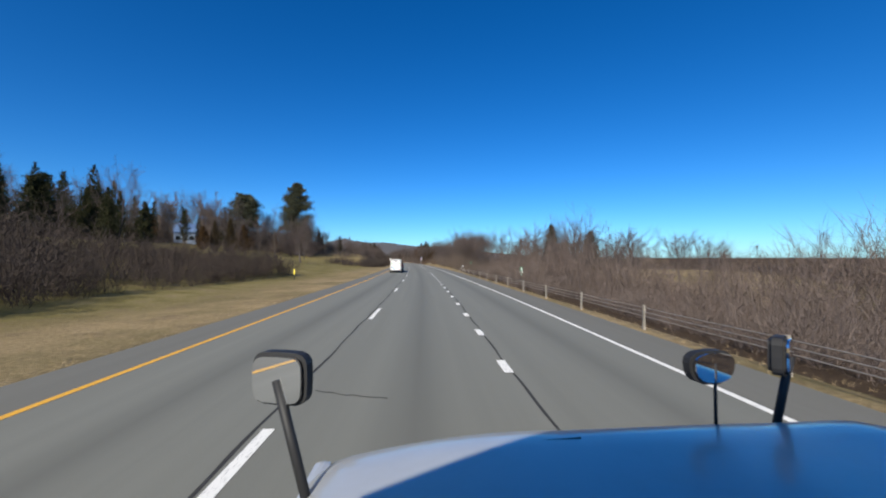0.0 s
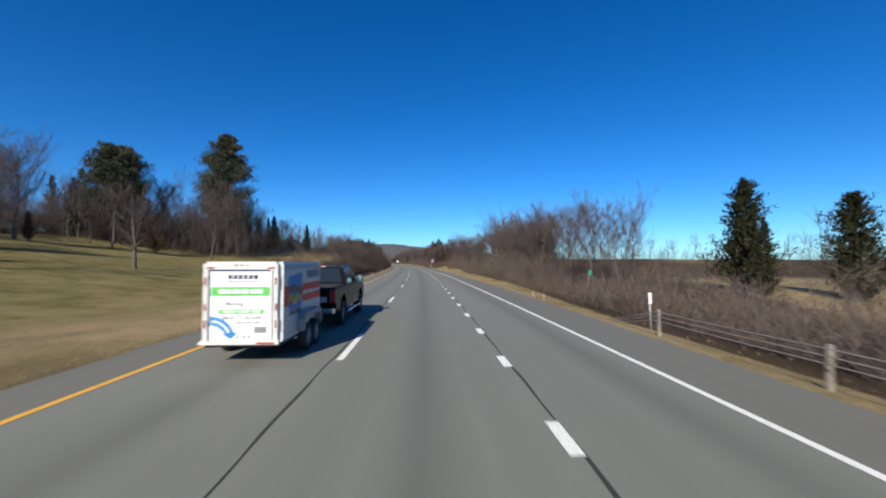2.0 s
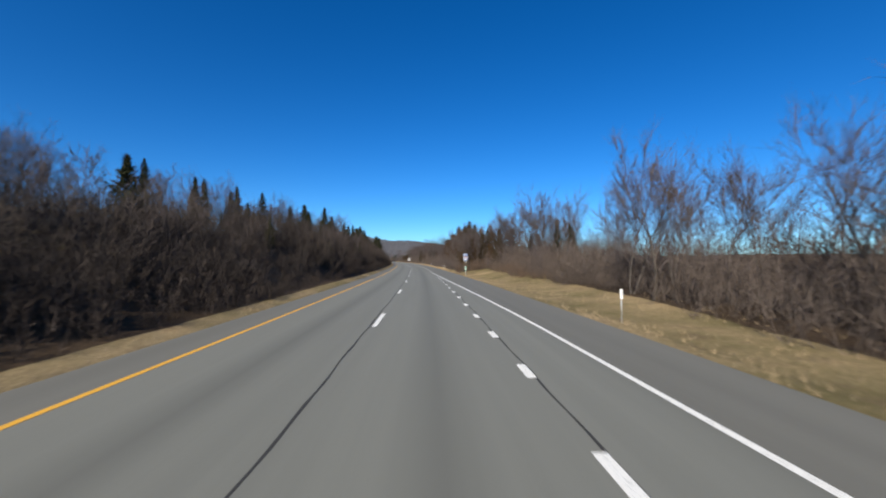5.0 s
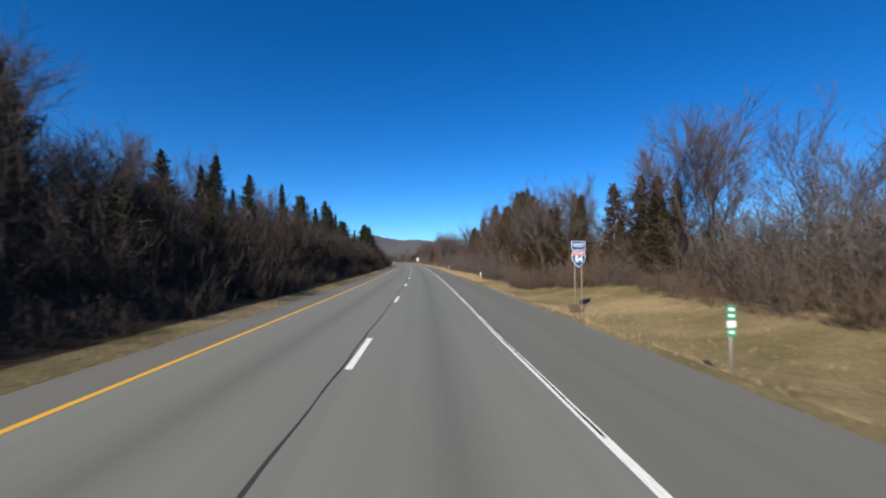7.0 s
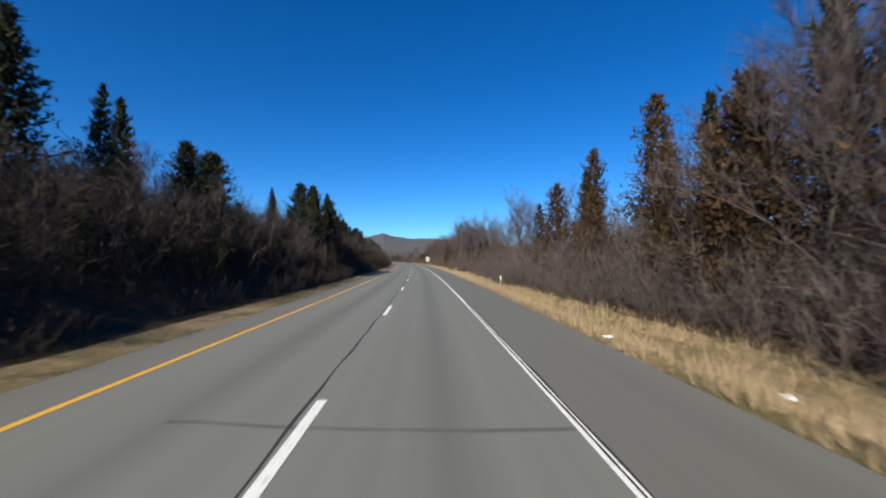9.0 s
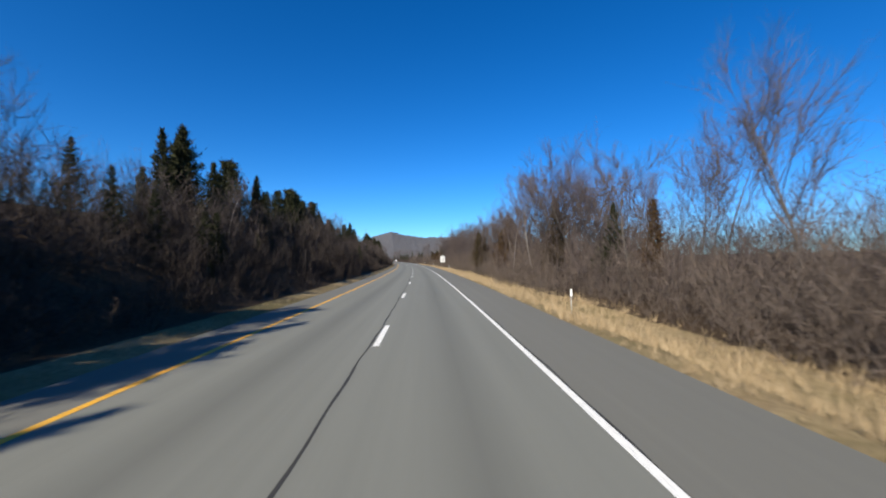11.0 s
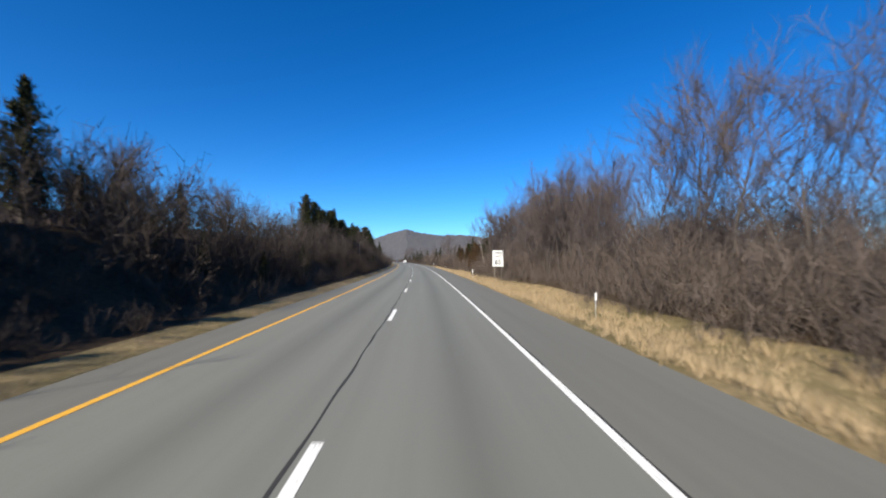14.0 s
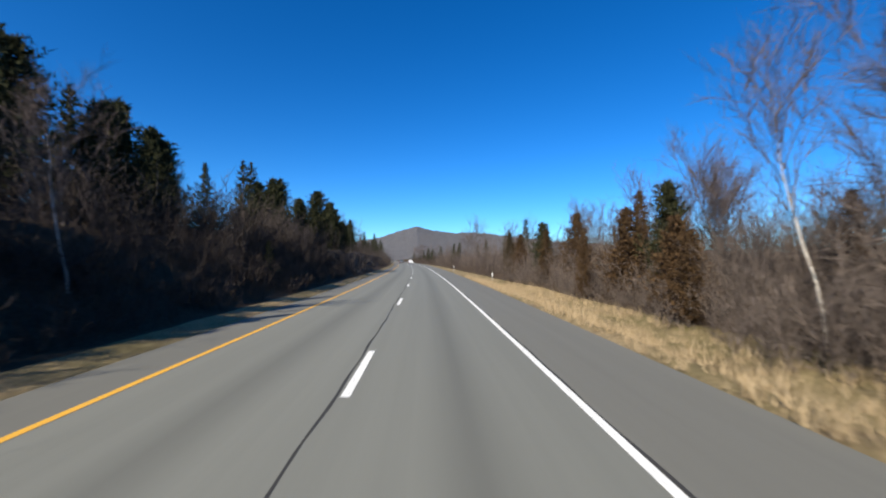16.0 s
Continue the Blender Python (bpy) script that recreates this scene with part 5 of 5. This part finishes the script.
def pane(parent, corners, material=None, push=0.012, name="window"):
    """A thick pane through four corners, pushed outwards a little."""
    c = [Vector(p) for p in corners]
    n = (c[1] - c[0]).cross(c[3] - c[0]).normalized()
    bm = bmesh.new()
    inner = [bm.verts.new(p - n * 0.02) for p in c]
    outer = [bm.verts.new(p + n * push) for p in c]
    bm.faces.new(inner), bm.faces.new(outer)
    for i in range(4):
        bm.faces.new((inner[i], inner[(i + 1) % 4], outer[(i + 1) % 4], outer[i]))
    return part(name, bm_mesh(name, bm, material or DARK_GLASS), parent)


def pickup_truck():
    root = tagged(new("pickup_truck"), "black crew-cab pickup truck towing the white box trailer", "pickup truck")
    r, half = 0.40, 0.98
    sill, rail = 0.52, 1.30
    side = [(0.04, sill + 0.1)] + arch(1.22, 0.50, 0.50) + [(1.8, sill), (4.2, sill)] + arch(4.75, 0.50, 0.50) + [(5.62, sill), (5.72, 0.75), (5.68, 1.10), (5.45, 1.24), (4.05, rail), (0.04, rail)]
    body = slab("body", side, -half, half, BLACK_PAINT, root, "x", 0.045)
    glasshouse(root, BLACK_PAINT, (1.78, 4.28), (1.88, 3.45), 0.94, 0.78, rail - 0.02, 1.97)
    block("bed_cover", (-0.86, 0.10, rail - 0.01), (0.86, 1.76, rail + 0.035), BLACK_PLASTIC, root, 0.015, "black ribbed bed cover")
    for k in range(4):
        block("cover_rib", (-0.84, 0.35 + 0.38 * k, rail + 0.03), (0.84, 0.38 + 0.38 * k, rail + 0.045), BLACK_PLASTIC, root)
    block("tailgate", (-0.78, 0.0, 0.72), (0.78, 0.05, rail - 0.02), BLACK_PAINT, root, 0.02)
    block("tailgate_panel", (-0.70, -0.012, 0.86), (0.70, 0.02, 1.04), CHROME, root, 0.008, "shiny trim panel on the tailgate")
    block("gate_handle", (-0.12, -0.02, 1.10), (0.12, 0.01, 1.17), CHROME, root, 0.008)
    for x in (-0.88, 0.88):
        block("tail_light", (x - 0.09, -0.015, 0.84), (x + 0.10, 0.06, rail - 0.06), RED_LENS, root, 0.015)
    block("rear_bumper", (-0.96, -0.16, 0.52), (0.96, 0.06, 0.70), CHROME, root, 0.03)
    block("plate", (-0.16, -0.175, 0.56), (0.16, -0.155, 0.66), GREY_VINYL, root)
    block("front_bumper", (-0.96, 5.66, 0.45), (0.96, 5.86, 0.72), CHROME, root, 0.04)
    block("grille", (-0.62, 5.70, 0.78), (0.62, 5.76, 1.10), CHROME, root, 0.02)
    for x in (-0.8, 0.8):
        block("headlight", (x - 0.15, 5.62, 0.86), (x + 0.15, 5.74, 1.08), SIGN_WHITE, root, 0.02)
    # windows
    pane(root, [(-0.79, 1.815, 1.38), (0.79, 1.795, 1.38), (0.68, 1.869, 1.88), (-0.68, 1.869, 1.88)], name="rear_window")
    pane(root, [(0.74, 4.12, 1.42), (-0.74, 4.12, 1.42), (-0.64, 3.52, 1.88), (0.64, 3.52, 1.88)], name="windscreen")
    for s_ in (1, -1):
        x0, x1 = s_ * 0.915, s_ * 0.80
        a = [(x0, 1.98, 1.38), (x0, 2.86, 1.38), (x1, 2.86, 1.86), (x1, 2.06, 1.86)]
        b = [(x0, 2.94, 1.38), (x0, 4.02, 1.38), (x1, 3.44, 1.86), (x1, 2.94, 1.86)]
        for quad in (a, b):
            pane(root, quad if s_ > 0 else quad[::-1])
        mirror = block("side_mirror", (s_ * 1.02 - 0.02 if s_ > 0 else -1.24, 3.72, 1.34), (1.24 if s_ > 0 else -1.00, 3.88, 1.60), BLACK_PLASTIC, root, 0.03)
        part("mirror_glass", bm_mesh("glass", box((s_ * 1.13 - 0.08, 3.705, 1.37), (s_ * 1.13 + 0.08, 3.722, 1.57)), MIRROR), mirror)
        part("mirror_arm", bm_mesh("arm", rod((s_ * 0.92, 3.82, 1.42), (s_ * 1.08, 3.80, 1.46), 0.025), BLACK_PLASTIC), mirror)
        bar_rod("running_board", (s_ * 1.0, 1.85, 0.40), (s_ * 1.0, 4.15, 0.40), 0.06, CHROME, root)
        for y in (2.90, 4.05):
            block("door_handle", (min(s_ * 0.98, s_ * 1.01), y - 0.32, 1.12), (max(s_ * 0.98, s_ * 1.01), y - 0.16, 1.16), CHROME, root, 0.006)
        for y in (1.86, 2.90, 4.08):
            block("door_seam", (min(s_ * 0.975, s_ * 0.984), y - 0.006, 0.60), (max(s_ * 0.975, s_ * 0.984), y + 0.006, rail), BLACK_PLASTIC, root)
        for y in (1.22, 4.75):
            wheel(root, s_ * 0.86, y, r, 0.27, s_, STEEL, 6)
    block("roof_light", (-0.22, 1.86, 1.935), (0.22, 1.92, 1.965), RED_LENS, root, 0.008)
    block("chassis", (-0.5, 0.1, 0.36), (0.5, 5.5, 0.58), BLACK_PLASTIC, root)
    bar_rod("tow_hitch", (0, 0.1, 0.46), (0, -0.26, 0.46), 0.035, STEEL, root)
    return root


TRAILER_S, TRAILER_U = 62.67, -1.92
cargo_trailer().matrix_basis = road_pose(TRAILER_S, TRAILER_U)
pickup_truck().matrix_basis = road_pose(TRAILER_S + 4.05, TRAILER_U + 0.05)


def road_car(name, label, category, paint, height, length, high):
    """A small car seen from behind, far up the road."""
    root = tagged(new(name), label, category)
    r, half = 0.33, 0.90
    side = [(0.02, 0.45)] + arch(0.85, 0.40, 0.36, 7) + arch(length - 0.9, 0.40, 0.36, 7) + [(length, 0.45), (length - 0.05, 0.75), (length - 1.1, high), (0.05, high)]
    slab("body", side, -half, half, paint, root, "x", 0.04)
    glasshouse(root, paint, (0.12 if height > 1.6 else 0.5, length - 1.15), (0.35 if height > 1.6 else 1.1, length - 2.0), 0.84, 0.66, high - 0.02, height)
    y0, y1 = (0.17, 0.34) if height > 1.6 else (0.62, 1.02)
    pane(root, [(-0.64, y0, high + 0.08), (0.64, y0, high + 0.08), (0.56, y1, height - 0.10), (-0.56, y1, height - 0.10)], name="rear_window")
    for s_ in (1, -1):
        pane(root, [(s_ * 0.82, y1 + 0.2, high + 0.08), (s_ * 0.82, length - 1.5, high + 0.08), (s_ * 0.72, length - 2.05, height - 0.1), (s_ * 0.72, y1 + 0.4, height - 0.1)][::s_])
        block("tail_light", (s_ * 0.76 - 0.1, -0.01, high - 0.28), (s_ * 0.76 + 0.1, 0.08, high - 0.08), RED_LENS, root, 0.01)
        for y in (0.85, length - 0.9):
            wheel(root, s_ * 0.80, y, r, 0.2, s_, STEEL, 5)
    block("bumper", (-0.88, -0.08, 0.40), (0.88, 0.05, 0.60), BLACK_PLASTIC, root, 0.03)
    block("plate", (-0.2, -0.05, high - 0.25), (0.2, 0.02, high - 0.14), GREY_VINYL, root)
    return root


WHITE_CAR_PAINT = car_paint("white_car_paint", (0.80, 0.80, 0.79), 0.3)
DARK_CAR_PAINT = car_paint("dark_car_paint", (0.03, 0.032, 0.036), 0.3)
road_car("white_car", "white car far ahead on the highway", "car", WHITE_CAR_PAINT, 1.5, 4.6, 0.98).matrix_basis = road_pose(598, 1.6)
road_car("dark_sport_utility", "dark sport utility car far ahead in the fast lane", "car", DARK_CAR_PAINT, 1.78, 4.7, 1.10).matrix_basis = road_pose(612, -1.9)


# ---- signs, posts and rail ----
def post(parent, x, y, top, low=-0.3, r=0.035, material=GALVANISED, lean=0.0, name="post"):
    return bar_rod(name, (x, y, low), (x + lean, y, top), r, material, parent, sides=8)


def facing(x, z, y=-0.02):
    return Matrix.Translation((x, y, z)) @ Matrix.Rotation(radians(90), 4, "X")


def speed_sign(s, u):
    root = tagged(new("speed_limit_sign"), "white rectangular speed limit sign reading 65 on two posts", "road sign")
    base = float(land(s, u))
    root.matrix_basis = road_pose(s, u, base, 3)
    lo, hi, wide = 1.21 - base, 3.27 - base, 0.72
    panel = part("panel", bm_mesh("panel", box((-wide, -0.012, lo), (wide, 0.012, hi), 0.004), SIGN_WHITE), root)
    w = wide - 0.035
    for x0, x1, a, b in ((-w, w, lo + 0.035, lo + 0.055), (-w, w, hi - 0.055, hi - 0.035), (-w, 0.02 - w, lo + 0.055, hi - 0.055), (w - 0.02, w, lo + 0.055, hi - 0.055)):
        part("border", bm_mesh("border", box((x0, -0.016, a), (x1, -0.011, b)), SIGN_BLACK), panel)
    lettering("writing", "SPEED", 0.36, SIGN_BLACK, panel, facing(0, hi - 0.34))
    lettering("writing", "LIMIT", 0.36, SIGN_BLACK, panel, facing(0, hi - 0.76))
    lettering("writing", "65", 0.90, SIGN_BLACK, panel, facing(0, lo + 0.54))
    for x in (-0.43, 0.43):
        post(root, x, 0.05, hi - 0.1, r=0.04, material=POST_WOOD)


def route_sign(s, u):
    root = tagged(new("route_sign"), "blue and red interstate shield under a blue west plate", "road sign")
    base = float(land(s, u))
    root.matrix_basis = road_pose(s, u, base, 18)
    top, q = 3.22 - base, 1.14
    plate = part("direction_plate", bm_mesh("plate", box((-0.42 * q, -0.012, top - 0.42 * q), (0.42 * q, 0.012, top), 0.02), SIGN_BLUE), root, label="blue west plate with white lettering")
    part("border", bm_mesh("border", box((-0.44 * q, -0.006, top - 0.44 * q), (0.44 * q, 0.010, top + 0.02 * q), 0.02), SIGN_WHITE), plate)
    lettering("writing", "WEST", 0.25 * q, SIGN_WHITE, plate, facing(0, top - 0.21 * q), wide=1.05)
    mid = top - 0.46 * q

    def outline(k):
        right = [(0.0, -0.90), (0.24, -0.74), (0.40, -0.52), (0.44, -0.30), (0.40, -0.12), (0.36, -0.02), (0.18, -0.06), (0.0, -0.01)]
        right = right + [(-x, z) for x, z in right[-2:0:-1]]
        return [(x * k * q, mid + ((z + 0.45) * k - 0.45) * q) for x, z in right]
    shield = slab("shield", outline(1.0), -0.010, 0.012, SIGN_WHITE, root, "y")
    inner = outline(0.92)
    slab("shield_field", [(x, min(z, mid - 0.27 * q)) for x, z in inner], -0.016, -0.009, SIGN_BLUE, shield, "y")
    slab("shield_crown", [(x, max(z, mid - 0.245 * q)) for x, z in inner], -0.016, -0.009, SIGN_RED, shield, "y")
    for k in range(5):
        x = (-0.27 + 0.115 * k) * q
        part("crown_writing", bm_mesh("bar", box((x, -0.021, mid - 0.20 * q), (x + 0.07 * q, -0.015, mid - 0.13 * q)), SIGN_WHITE), shield)
    lettering("writing", "84", 0.48 * q, SIGN_WHITE, shield, facing(0, mid - 0.47 * q), wide=1.0)
    for x in (-0.22, 0.22):
        post(root, x * q, 0.05, top - 0.5, r=0.03, material=POST_WOOD)


def mile_marker(s, u, high=1.75):
    root = tagged(new("mile_marker"), "thin post with small green and white mile marker plates", "mile marker", "mile markers")
    base = float(land(s, u))
    root.matrix_basis = road_pose(s, u, base, 5)
    post(root, 0, 0.03, high, r=0.022)
    for za, zb, mat in ((high - 0.77, high - 0.57, SIGN_GREEN), (high - 0.55, high - 0.39, SIGN_WHITE), (high - 0.37, high - 0.03, SIGN_GREEN)):
        plate = part("plate", bm_mesh("plate", box((-0.115, -0.01, za), (0.115, 0.005, zb), 0.004), mat), root)
        if mat is SIGN_GREEN:
            for k in range(2 if zb - za > 0.25 else 1):
                z = za + 0.07 + 0.15 * k
                part("plate_writing", bm_mesh("bar", box((-0.07, -0.015, z), (0.07, -0.009, z + 0.07)), SIGN_WHITE), plate)


def delineator_pattern():
    root = tagged(new("delineator"), "slim roadside post with a white reflector plate", "delineator", "delineators along the verge")
    post(root, 0, 0.02, 1.25, r=0.02)
    part("reflector", bm_mesh("reflector", box((-0.05, -0.008, 0.92), (0.05, 0.006, 1.28), 0.006), SIGN_WHITE), root)
    return root


speed_sign(428.4, 11.02)
route_sign(212.4, 10.7)
mile_marker(36.7, 11.2, 1.95)
mile_marker(198.5, 8.85)
pattern = delineator_pattern()
spots = [(67.0, 9.3), (236.8, 8.6), (278.0, 8.5), (316.0, 8.4), (396.8, 9.4), (435.0, 8.72), (475.0, 8.4), (515.0, 8.4), (150.0, 8.9)]
for k, (s, u) in enumerate(spots):
    m = road_pose(s, u, float(land(s, u)), 4) @ Matrix.Rotation(radians((k * 37) % 5 - 2), 4, "Y")
    if k == 0:
        pattern.matrix_basis = m
    else:
        copy_thing(pattern, m)
leaning = tagged(new("leaning_marker_post"), "leaning pale post with a small green plate on top", "marker post")
leaning_base = float(land(79.0, 12.1))
leaning.matrix_basis = road_pose(79.0, 12.1, leaning_base, 4) @ Matrix.Rotation(radians(9), 4, "Y")
leaning_top = 1.58 - leaning_base
post(leaning, 0, 0, leaning_top, r=0.025, material=POST_WOOD)
part("plate", bm_mesh("plate", box((-0.10, -0.05, leaning_top - 0.30), (0.10, -0.03, leaning_top + 0.02), 0.004), SIGN_GREEN), leaning)
yellow = tagged(new("yellow_marker"), "short post with a yellow reflector on the lawn verge", "marker post")
yellow.matrix_basis = road_pose(41.5, -11.2, float(land(41.5, -11.2)), -4)
post(yellow, 0, 0.02, 0.8, r=0.03, material=BLACK_PLASTIC)
part("reflector", bm_mesh("reflector", box((-0.06, -0.01, 0.55), (0.06, 0.012, 1.1), 0.006), SIGN_YELLOW), yellow)

fallen = tagged(new("bent_sign"), "small rusty sign knocked over on bent legs", "road sign")
fallen.matrix_basis = road_pose(208.5, 9.0, float(land(208.5, 9.0)), 25)
part("panel", bm_mesh("panel", box((-0.32, -0.05, 0.0), (0.32, 0.05, 0.42), 0.03), RUST), fallen, Matrix.Translation((0, 0, 0.45)) @ Matrix.Rotation(radians(-35), 4, "X"))
for x in (-0.2, 0.2):
    bar_rod("leg", (x, 0.0, 0.6), (x * 0.7 - 0.1, -0.15, -0.1), 0.03, RUST, fallen)


def cable_rail():
    root = tagged(new("cable_guide_rail"), "weathered three-cable guide rail on wooden posts along the verge", "guide rail")
    first, gap, count = -12.4, 4.88, 19
    for k in range(count):
        s = first + gap * k if k < count - 2 else 76.8 + 2.2 * (k - count + 2)
        p = on_road(s, 8.75, float(land(s, 8.75)))
        r_ = random.Random(k)
        top = (0.72 if k < count - 2 else 0.28) - p.z
        part("post", bm_mesh("post", box((-0.036, -0.045, -0.4), (0.036, 0.045, top), 0.01), POST_WOOD), root,
             Matrix.Translation(p) @ Matrix.Rotation(heading(s), 4, "Z") @ Matrix.Rotation(radians(r_.uniform(-3, 3)), 4, "Y"))
    for z in (0.66, 0.53, 0.40):
        end = first + gap * (count - 3)
        s = np.linspace(first, end, 80)
        sag = 0.012 * np.abs(np.sin((s - first) / gap * math.pi))
        pts = road_points(np.append(s, end + 4.5), 8.66, np.append(z - sag, -0.35))
        part("cable", mesh_arrays("cable", *joined([cones(pts[:-1], pts[1:], 0.013, 6, 0.013)]), CABLE), root)
    return root


cable_rail()


# ---- farther things ----
def farm_shed(s, u):
    root = tagged(new("shed"), "small blue-grey shed with a blue roof behind the trees", "shed")
    z = float(land(s, u))
    root.matrix_basis = road_pose(s, u, z, 20)
    block("wall", (-2.4, -2.5, -0.5), (2.4, 2.5, 3.0), SIDING, root)
    slab("roof", [(-2.9, 2.75), (0, 5.0), (2.9, 2.75), (2.9, 2.9), (0, 5.2), (-2.9, 2.9)], -2.7, 2.7, ROOFING, root, "x")
    block("door", (-0.5, -2.54, -0.3), (0.5, -2.49, 1.9), GREY_VINYL, root)
    for x in (-1.5, 1.5):
        block("window", (x - 0.45, -2.54, 0.8), (x + 0.45, -2.49, 1.8), DARK_GLASS, root)


farm_shed(108.5, -57.5)

for k, (s, u) in enumerate([(253.8, 6.75), (250.0, 8.4), (353.7, 6.9), (352.2, 7.1), (123.6, -6.4), (231, 12.6), (47, -17)]):
    r = random.Random(900 + k)
    bm = bmesh.new()
    bmesh.ops.create_icosphere(bm, subdivisions=1, radius=0.13)
    for v in bm.verts:
        v.co = Vector((v.co.x * r.uniform(0.8, 1.6), v.co.y * r.uniform(0.6, 1.2), v.co.z * r.uniform(0.25, 0.6)))
    scrap = tagged(new("litter", bm_mesh("litter", bm, PAPER)), "crumpled white scrap of litter on the verge", "litter", "litter along the road")
    scrap.matrix_basis = road_pose(s, u, max(float(land(s, u)), -0.5) + 0.04, k * 40)


# ---- the lorry that carries the camera, as it stands at the start ----
def lorry():
    root = tagged(new("lorry_front"), "silver-blue lorry bonnet with tall fender mirrors", "lorry")
    root.matrix_basis = road_pose(0, 2.0)
    middle, half = 0.74, 1.36
    # bonnet: rows along y, columns across
    bm = bmesh.new()
    ys = np.linspace(0.72, 2.28, 14)
    xs = np.linspace(-1, 1, 29)
    grid = []
    for y in ys:
        f = (y - 0.72) / 1.56
        crown = 1.415 - 0.05 * f ** 1.5 - 0.30 * max(0.0, f - 0.80) ** 1.4 * 4
        line = []
        for q in xs:
            drop = 0.11 + (0.15 * abs(q) ** 2.2 if q < 0 else -0.03 * q) + 0.40 * max(0.0, abs(q) - 0.90) ** 1.25 * 2.4 + 0.012 * math.cos(q * 9) * (1 - f)
            line.append(bm.verts.new((middle + q * half * (1.3 if q > 0 else 1.0) * (1 - 0.06 * f), y, crown - drop)))
        grid.append(line)
    for a, b in zip(grid, grid[1:]):
        for i in range(len(xs) - 1):
            bm.faces.new((a[i], a[i + 1], b[i + 1], b[i]))
    for i in range(len(xs) - 1):
        p, q = grid[-1][i], grid[-1][i + 1]
        bm.faces.new((p, q, bm.verts.new((q.co.x, q.co.y + 0.05, 0.6)), bm.verts.new((p.co.x, p.co.y + 0.05, 0.6))))
    part("bonnet", bm_mesh("bonnet", bm, HOOD_PAINT, True), root, label="glossy silver-blue bonnet with the cab's shade on it")
    for side in (-1, 1):
        x = middle + side * half
        block("fender", (min(x, x - side * 0.10), 0.72, 0.55), (max(x, x - side * 0.10), 2.26, 1.02), HOOD_PAINT, root, 0.04)
        bm = rod((x - side * 0.42, 1.55, 0.50), (x - side * 0.10, 1.55, 0.50), 0.50, sides=28)
        part("tyre", bm_mesh("tyre", bm, RUBBER, True), root)
    block("bumper", (middle - half, 2.2, 0.35), (middle + half, 2.42, 0.75), CHROME, root, 0.05)
    bar_rod("wiper_blade", (0.47, 1.88, 1.262), (0.74, 1.90, 1.268), 0.006, BLACK_PLASTIC, root)
    # fender mirrors: foot, head centre, head size
    def mirror(foot, head, wide, tall, turn, name, rounded):
        arm = bar_rod(name, foot, head, 0.022 if not rounded else 0.009, BLACK_PLASTIC, root)
        n = 20
        shape = []
        for k in range(n):
            a = 2 * math.pi * k / n
            e = 0.45 if not rounded else 0.8
            c, s_ = math.cos(a), math.sin(a)
            x, z = math.copysign(abs(c) ** e, c) * wide / 2, math.copysign(abs(s_) ** e, s_) * tall / 2
            shape.append((x, z * (0.55 if rounded and z > 0 else 1)))
        m = Matrix.Translation(head) @ Matrix.Rotation(radians(turn), 4, "Z")
        housing = slab("housing", shape, 0.0, 0.09, BLACK_PLASTIC, arm, "y", 0.02)
        housing.matrix_basis = m
        glass = slab("glass", [(x * 0.88, z * 0.86) for x, z in shape], -0.006, 0.004, MIRROR, arm, "y")
        glass.matrix_basis = m
    mirror((-0.50, 1.73, 1.06), (-0.66, 1.78, 1.60), 0.27, 0.235, -14, "left_mirror_arm", False)
    mirror((1.93, 2.15, 1.15), (2.04, 2.16, 1.585), 0.17, 0.22, 40, "right_mirror_arm", False)
    mirror((1.56, 2.10, 1.20), (1.56, 2.10, 1.565), 0.28, 0.24, 8, "round_mirror_arm", True)
    # the closed, unseen cab behind the driver's eyes, its roof cut to shade the bonnet
    slab("cab_roof", [(middle - 1.9, -0.87), (-0.34, -0.41), (0.35, -0.02), (middle + 1.25, 0.20), (middle + 1.25, -2.2), (middle - 1.9, -2.2)], 2.85, 2.91, HOOD_PAINT, root, "z", 0.01)
    block("cab_back", (middle - 1.25, -2.3, 0.6), (middle + 1.25, -2.2, 2.9), HOOD_PAINT, root)
    block("cab_side", (middle - 1.27, -2.2, 0.6), (middle - 1.20, -1.25, 2.9), HOOD_PAINT, root)
    block("cab_side", (middle + 1.20, -2.2, 0.6), (middle + 1.27, -0.35, 2.9), HOOD_PAINT, root)
    block("dashboard", (middle - 1.2, 0.35, 0.7), (middle + 1.2, 0.74, 1.28), BLACK_PLASTIC, root, 0.04)
    return root


lorry()
